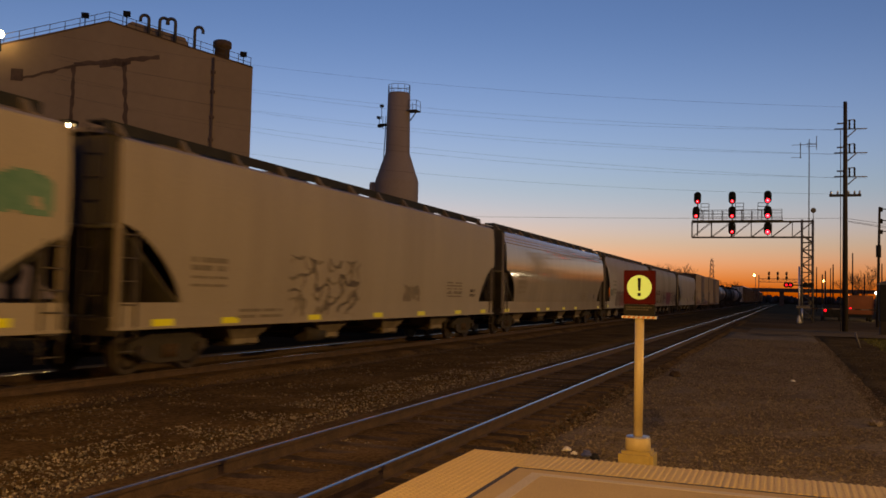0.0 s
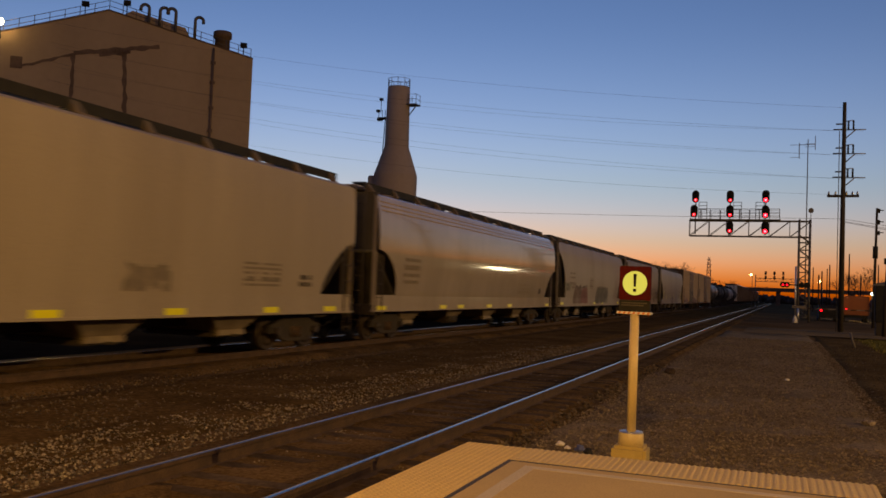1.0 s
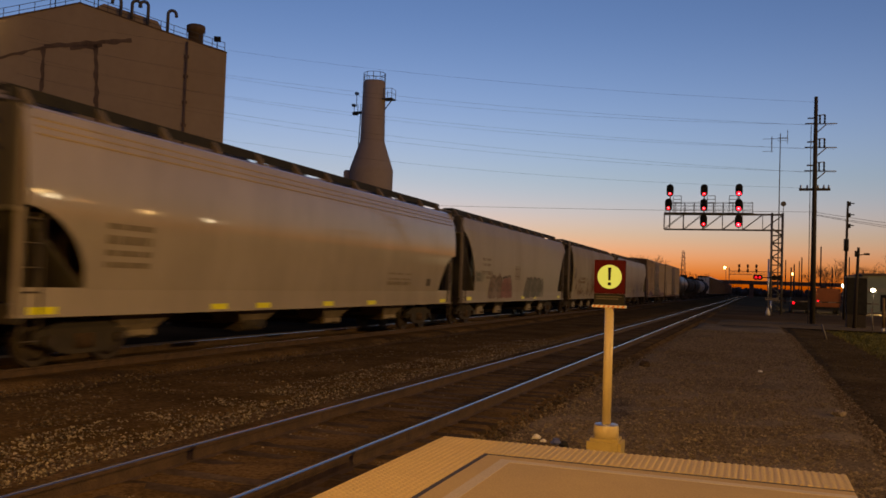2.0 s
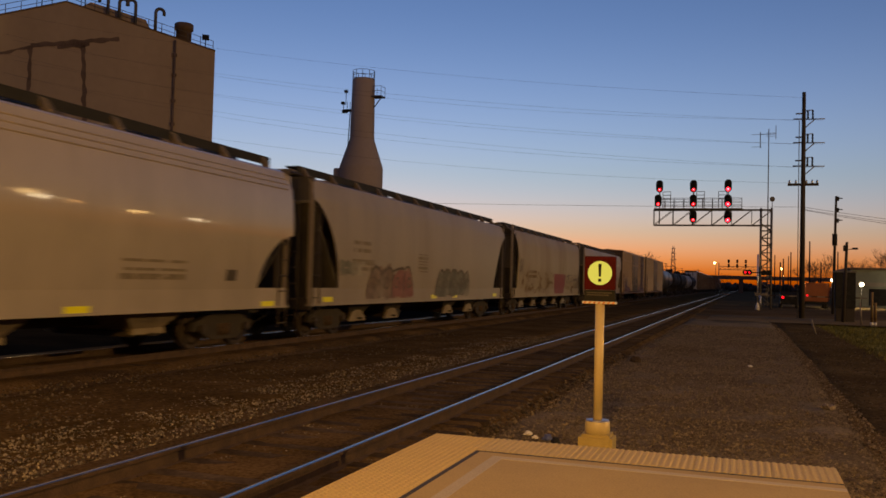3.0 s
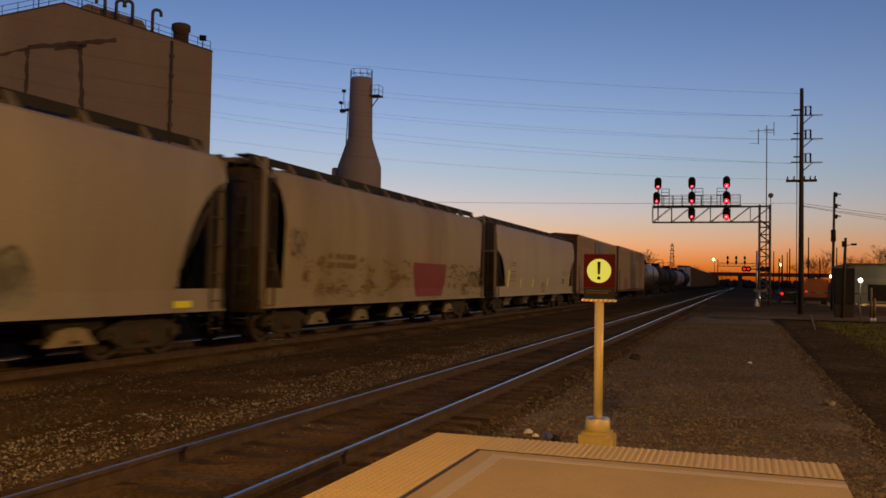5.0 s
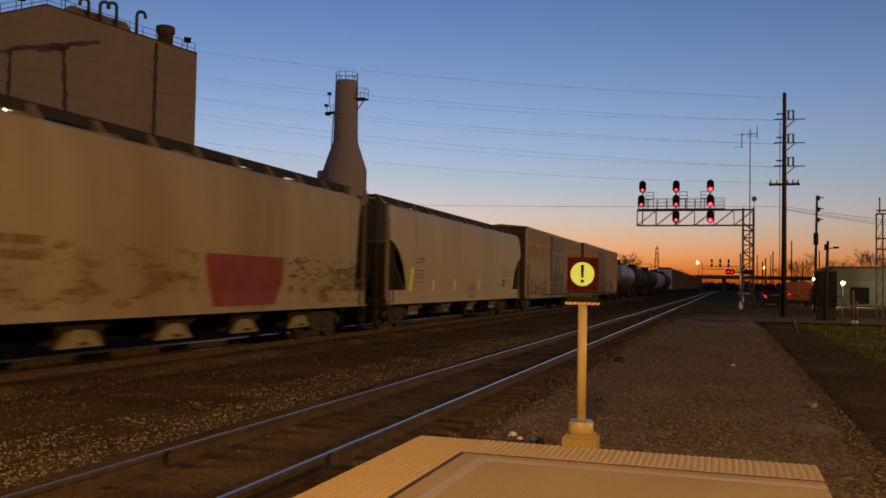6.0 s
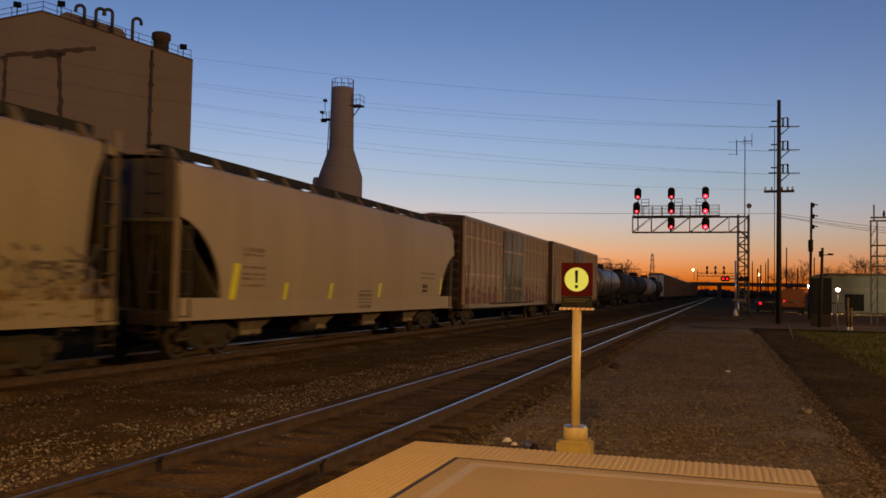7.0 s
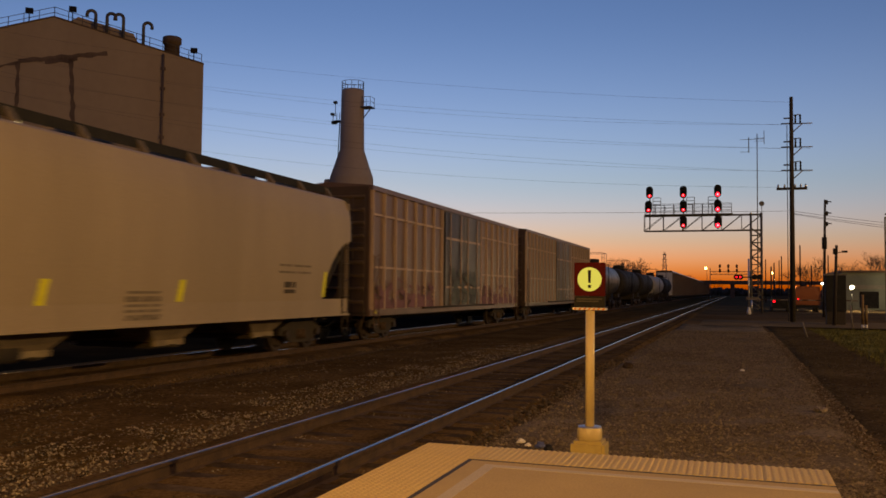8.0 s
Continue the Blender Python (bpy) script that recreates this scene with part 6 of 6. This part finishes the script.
# ---- across the road ----
def build_far():
    for x, h, w in ((6.85, 1.95, 0.075), (7.03, 1.35, 0.075)):
        b = thing("bollard", "yellow steel bollard with a white foot", "bollard", pose(x, 54, -0.3), group="bollards")
        bm = bmesh.new()
        rod(bm, (0, 0, 0.25), (0, 0, h), w, 12)
        part("post", bm, "rust_stain", b)
        bm = bmesh.new()
        rod(bm, (0, 0, 0), (0, 0, 0.26), w * 1.1, 12)
        part("foot", bm, "white_paint", b)
    for x, y, h, lean in ((3.02, 41, 0.75, -16), (6.33, 54, 1.35, -4)):
        bm = bmesh.new()
        rod(bm, (0, 0, 0), (0, 0, h), 0.045, 8)
        o = part("marker_stake", bm, "dull_steel")
        o.matrix_basis = pose(x, y, -0.3, 0, lean, 0)
        tagged(o, "leaning pale marker stake in the grass", "stake")
    cab = thing("signal_cabinet", "dark steel equipment cabinet beside the road", "cabinet", pose(5.78, 58.5, -0.3))
    part("body", slab(-0.45, 0.7, -0.4, 0.4, 0.9, 3.1, 0.03), "dark", cab)
    part("plinth", slab(-0.4, 0.65, -0.35, 0.35, 0, 0.9), "wood", cab)
    part("cap", slab(-0.5, 0.75, -0.45, 0.45, 3.1, 3.2, 0.02), "steel", cab)
    # orange lorry with lit lamps
    t = thing("truck", "orange box truck with lit lamps at the crossing", "truck", pose(7.4, 104, -0.3))
    part("box_body", slab(-1.35, 1.35, -2.5, 2.5, 0.75, 2.75, 0.05), "truck_orange", t)
    part("chassis", slab(-1.2, 1.2, -2.6, 2.7, 0.45, 0.75), "dark", t)
    for x in (-1.1, 1.1):
        for y in (-1.7, 1.7):
            bm = bmesh.new()
            rod(bm, (x - 0.15, y, 0.45), (x + 0.15, y, 0.45), 0.45, 18)
            part("wheel", bm, "rubber", t)
    for x, z, m in ((-1.25, 2.7, "white_light"), (-0.85, 1.35, "red_light")):
        bm = bmesh.new()
        rod(bm, (x, -2.58, z), (x, -2.62, z), 0.09, 12)
        part("lamp", bm, m, t)
    fl = thing("floodlight_post", "bright warm-white floodlight on a short steel post", "floodlight", pose(SHED_LIGHT[0], SHED_LIGHT[1], -0.3))
    part("post", rod(bmesh.new(), (0, 0.15, 0), (0, 0.15, SHED_LIGHT[2] + 0.75), 0.04, 8), "dark", fl)
    hd = part("housing", slab(-0.3, 0.3, 0.02, 0.3, SHED_LIGHT[2] + 0.1, SHED_LIGHT[2] + 0.65, 0.03), "dark", fl)
    part("lens", rod(bmesh.new(), (0, -0.02, SHED_LIGHT[2] + 0.38), (0, 0.018, SHED_LIGHT[2] + 0.38), 0.18, 18), "white_light", hd)
    fl = thing("floodlight_post", "small white marker light on a thin post", "floodlight", pose(8.95, 101, -0.3))
    part("post", rod(bmesh.new(), (0, 0.1, 0), (0, 0.1, 3.2), 0.05, 8), "steel", fl)
    part("lens", rod(bmesh.new(), (0, 0.0, 3.05), (0, 0.048, 3.05), 0.12, 14), "white_light", fl)
    # low dark car waiting beyond the crossing with one tail lamp in sight
    v = thing("car", "dark estate car with lit red tail lamps at the crossing", "car", pose(4.6, 100, -0.3))
    prof = [(-2.2, 0.40), (2.2, 0.40), (2.25, 0.95), (1.5, 1.12), (0.8, 1.70), (-1.7, 1.72), (-2.2, 1.3), (-2.25, 1.0)]
    part("body", prism(bmesh.new(), prof, -0.85, 0.85, "x"), "dark", v)
    for x in (-0.8, 0.8):
        for y in (-1.35, 1.35):
            part("wheel", rod(bmesh.new(), (x - 0.1, y, 0.32), (x + 0.1, y, 0.32), 0.32, 16), "rubber", v)
        part("tail_lamp", rod(bmesh.new(), (x * 0.8, -2.27, 1.12), (x * 0.8, -2.235, 1.12), 0.12, 12), "red_light" if x < 0 else "sign_black", v)
    # lowered crossing gate across the road
    ga = thing("crossing_gate", "lowered pale crossing gate arm with dark bands", "crossing gate", pose(1.5, 84, -0.25))
    arm = part("arm", slab(0.0, 8.8, -0.04, 0.04, 1.28, 1.38, 0.01), "dull_steel", ga)
    for k in range(7):
        part("band", slab(0.8 + k * 1.15, 1.3 + k * 1.15, -0.046, 0.046, 1.275, 1.385), "rust", arm)
    part("stand", rod(bmesh.new(), (0, 0, 0), (0, 0, 1.4), 0.09, 10), "galv", ga)
    # low industrial shed
    s = thing("shed", "long low grey-green industrial shed with a pale band", "building", pose(0, 0, -0.3))
    part("wall", slab(13.0, 60, 121, 140, 0, 4.7), "far_wall", s)
    part("band", slab(13.0, 60, 120.93, 120.995, 2.6, 3.1), "far_pale", s)
    part("roof", slab(12.7, 60.3, 120.6, 140.3, 4.7, 4.95), "stain", s)
    for i in range(6):
        part("door", slab(15 + i * 5.5, 17.2 + i * 5.5, 120.92, 120.995, 0.2, 2.3), "far_pale" if i % 2 else "dark", s)
    # steel switch frame beside the grass
    f = thing("switch_frame", "open steel substation frame with crossbars", "steel frame", pose(0, 0, -0.3))
    for x in (10.43, 10.85, 14.2, 14.62):
        bm = bmesh.new()
        box(bm, x - 0.05, x + 0.05, 69.95, 70.05, 0, 7.6)
        part("leg", bm, "steel", f)
    for z in (7.55, 7.8, 5.75, 4.97, 4.23):
        bm = bmesh.new()
        box(bm, 10.4, 14.7, 69.9, 69.94, z - 0.06, z + 0.06)
        part("crossbar", bm, "steel", f)
    bm = bmesh.new()
    part("spike", rod(bmesh.new(), (10.65, 70, 7.6), (10.65, 70, 8.75), 0.05, 6), "steel", f)
    for x in (11.3, 11.6, 12.6):
        part("insulator", lathe(bmesh.new(), [(0.06, 7.85), (0.1, 8.0), (0.05, 8.3)], 8, (x, 69.92, 0)), "steel", f)
    for k in range(8):
        rod(bm, (10.43, 70, 0.4 + k * 0.85), (10.85, 70, 1.25 + k * 0.85), 0.025, 6)
    part("lattice", bm, "steel", f)
    # road bridge far down the line
    b = thing("road_bridge", "dark low road bridge across the tracks in the distance", "bridge", pose(0, 350, 0))
    part("deck", slab(-26, 60, 0, 9, 4.9, 6.3), "stain", b)
    for x in (-25, -1.5, 24, 45):
        part("pier", slab(x, x + 1.6, 1, 8, -0.6, 4.9), "stain", b)
    # second signal bridge
    g = thing("signal_bridge", "distant signal bridge with dark signal heads", "signal gantry", pose(0, 250, 0))
    bm = bmesh.new()
    truss(bm, (-6.3, 6.6), 4.0, 0.8, 0.9, 8, 0.06)
    for x in (-6.3, 4.0):
        for y in (0, 0.8):
            rod(bm, (x, y, -0.5), (x, y, 8.4 if x < 0 else 7.5), 0.1, 8)
    part("frame", bm, "steel", g)
    for x in (-3.73, -1.53, 0.67):
        for z in (8.9, 7.7):
            bm = slab(x - 0.28, x + 0.28, -0.5, -0.3, z - 0.5, z + 0.5, 0.1)
            part("signal_head", bm, "dark", g)
        bm = bmesh.new()
        rod(bm, (x, -0.2, 6.6), (x, -0.2, 9.3), 0.06, 6)
        part("signal_mast", bm, "steel", g)
    # street lamps
    for x, y, h in ((-7.44, 250, 8.35), (6.9, 180, 5.6), (8.0, 330, 7.0), (12.2, 300, 6.0)):
        l = thing("street_lamp", "lit orange street lamp in the distance", "street lamp", pose(x, y, -0.4), group="street lamps")
        bm = bmesh.new()
        rod(bm, (0.3, 0, 0), (0.3, 0, h + 0.3), 0.09, 6, 0.06)
        rod(bm, (0.3, 0, h + 0.4), (0, 0, h + 0.45), 0.05, 6)
        part("pole", bm, "steel", l)
        bm = bmesh.new()
        k = 0.36 if y == 250 else 0.26
        lathe(bm, [(0.05, h + 0.4 - k), (k, h + 0.4), (0.05, h + 0.4 + k)], 12)
        part("lens", bm, "orange_light", l)
    for x, y, h, m in ((16, 38, 7.0, "warm_light"), (21, 44, 7.0, "white_light"), (23, 56, 6.5, "warm_light"), (31, 58, 8.0, "orange_light"), (30, 74, 7.0, "white_light"), (42, 80, 8.0, "orange_light")):
        l = thing("street_lamp", "lit street lamp on a steel pole beside the road", "street lamp", pose(x, y, -0.4), group="street lamps")
        bm = bmesh.new()
        rod(bm, (0.9, 0, 0), (0.9, 0, h + 0.6), 0.09, 8, 0.06)
        rod(bm, (0.9, 0, h + 0.55), (0, 0, h + 0.6), 0.04, 6)
        part("pole", bm, "steel", l)
        part("lens", slab(-0.42, 0.42, -0.2, 0.2, h + 0.3, h + 0.52, 0.05), m, l)
    # lattice tower on the skyline
    tw = thing("pylon", "thin lattice transmission tower on the skyline", "pylon", pose(-55.4, 750, 0))
    bm = bmesh.new()
    for sx, sy in ((-1, -1), (-1, 1), (1, -1), (1, 1)):
        rod(bm, (sx * 2.6, sy * 2.6, -1), (sx * 0.8, sy * 0.8, 34), 0.2, 5)
    for k in range(9):
        z = 2 + k * 3.7
        w = 2.6 - 1.8 * (z + 1) / 35
        w2 = 2.6 - 1.8 * (z + 4.7) / 35
        rod(bm, (-w, -w, z), (w2, -w2, z + 3.7), 0.2, 4)
        rod(bm, (w, -w, z), (-w2, -w2, z + 3.7), 0.2, 4)
    for z, w in ((24, 2.6), (29, 2.2), (33, 1.8)):
        rod(bm, (-w, 0, z), (w, 0, z), 0.16, 4)
    part("lattice", bm, "steel", tw)
    # thin poles along the line
    for x, y, h in ((4.9, 130, 5.8), (5.9, 145, 6.8), (7.7, 160, 8.4), (6.1, 190, 9.0), (10.0, 150, 9.8), (10.9, 140, 6.2), (16, 170, 9), (9.6, 210, 9.5), (14.6, 240, 10)):
        o = thing("line_pole", "thin dark pole in the distance", "pole", pose(x, y, -0.4), group="poles along the line")
        bm = bmesh.new()
        rod(bm, (0, 0, 0), (0, 0, h), 0.13, 6, 0.09)
        part("pole", bm, "wood", o)


def bare_tree(x, y, h, seed):
    rnd = random.Random(seed)
    t = thing("bare_tree", "leafless winter tree on the skyline", "tree", pose(x, y, -0.5), group="skyline trees")
    trunk = bmesh.new()
    crown = bmesh.new()
    rod(trunk, (0, 0, 0), (0, 0, h * 0.35), h * 0.028, 6, h * 0.02)

    def grow(p, d, l, r, depth):
        q = p + d * l
        rod(crown, p, q, r, 3, r * 0.65)
        if depth == 0:
            return
        for _ in range(3 if depth > 1 else 4):
            nd = (d + Vector((rnd.uniform(-1, 1), rnd.uniform(-1, 1), rnd.uniform(-0.3, 0.6))) * 0.75).normalized()
            grow(p + d * l * rnd.uniform(0.55, 1.0), nd, l * rnd.uniform(0.55, 0.8), r * 0.6, depth - 1)
    for k in range(4):
        a = k * 1.6 + rnd.random()
        grow(Vector((0, 0, h * (0.25 + 0.03 * k))), Vector((math.cos(a) * 0.6, math.sin(a) * 0.6, 1)).normalized(), h * 0.25, h * 0.008, 4)
    part("trunk", trunk, "twig", t)
    part("crown", crown, "twig", t)


def build_trees():
    for i, (x, y, h) in enumerate(((-40, 320, 17), (-34, 330, 15), (-45, 420, 22), (-62, 500, 22), (-70, 600, 26), (12, 190, 9), (15.5, 200, 11), (23, 205, 11), (27, 190, 12), (31, 210, 13), (20, 260, 12), (38, 220, 13), (-24, 500, 14), (-10, 520, 12))):
        bare_tree(x, y, h, i + 3)
    # low dark hedge and scrub along the skyline
    bm = bmesh.new()
    rnd = random.Random(5)
    for k in range(420):
        x = rnd.uniform(-90, 130)
        y = 560 + rnd.uniform(-20, 20)
        r = rnd.uniform(1.2, 2.6)
        bmesh.ops.create_icosphere(bm, subdivisions=1, radius=r, matrix=pose(x, y, rnd.uniform(-0.5, 3.2), rnd.uniform(0, 90), rnd.uniform(0, 90), 0))
    tagged(part("far_scrub", bm, "twig"), "dark far scrub and low roofs along the skyline", "scrub", kind="stuff")


def build_litter():
    rnd = random.Random(8)
    for x, y, z, mat, lab, s in ((-2.50, 10.65, -0.2, "litter", "crumpled pale paper litter on the gravel", 0.06), (-2.36, 10.45, -0.2, "litter", "small crumpled paper scrap", 0.045), (-2.2, 10.4, -0.2, "litter_blue", "crumpled blue plastic litter", 0.07), (-2.08, 10.3, -0.2, "dark", "crumpled dark wrapper", 0.06), (1.31, 15.1, -0.2, "stone", "single larger stone on the gravel", 0.09), (0.19, 22.3, -0.2, "litter", "small white scrap on the gravel", 0.05), (-2.47, 21.9, -0.2, "tie", "broken brown lump by the track", 0.13)):
        bm = bmesh.new()
        bmesh.ops.create_icosphere(bm, subdivisions=2, radius=s)
        for v in bm.verts:
            v.co *= 1 + 0.9 * noise.noise(v.co * 14 + Vector((x, y, 0)))
            v.co.z = max(-s * 0.35, v.co.z * 0.7)
        o = part("litter", bm, mat)
        o.matrix_basis = pose(x, y, z + s * 0.35)
        tagged(o, lab, "litter")


build_ground()
build_track("track_near", NEAR_X, "near railway track with polished rail heads", -12, 900, 75)
build_track("track_train", TRAIN_X, "railway track under the freight train", -14, 900, 60)
build_platform()
for lp in LAMPS:
    build_platform_lamp(lp)
build_mast()
build_sign()
CARS = build_train()
build_works()
build_chimney()
build_yard_lamp()
build_gantry()
build_crossing()
build_pole()
build_wires()
build_far()
build_trees()
build_litter()
stones("ballast", 22000, (-7.7, -5.35, 3.5, 30, -0.195), 0.020, "stone", "pale broken ballast stones beside the near track", 1)
stones("ballast_between_rails", 9000, (-5.15, -3.75, 3.5, 24, -0.175), 0.024, "stone", "small stones in the cribs between the ties", 2, crib=True)
stones("ballast_shoulder", 2500, (-3.6, -2.85, 3.5, 24, -0.19), 0.04, "stone_dark", "small dark stones beside the rail", 4)
stones("verge_gravel", 60000, (-2.9, 1.75, 8.1, 45, -0.208), 0.020, "verge_stone", "loose grey-brown gravel", 3)
stones("ballast_far", 6000, (-11.4, -7.9, 8, 32, -0.20), 0.026, "stone_dark", "scattered dark stones before the train's track", 6)
grass_blades(30000, (3.7, 16, 20, 51, -0.245), 7)
stones("soil_stones", 5000, (1.4, 4.2, 8.0, 42, -0.235), 0.022, "stone_dark", "scattered small stones on dark soil", 9)
motions()
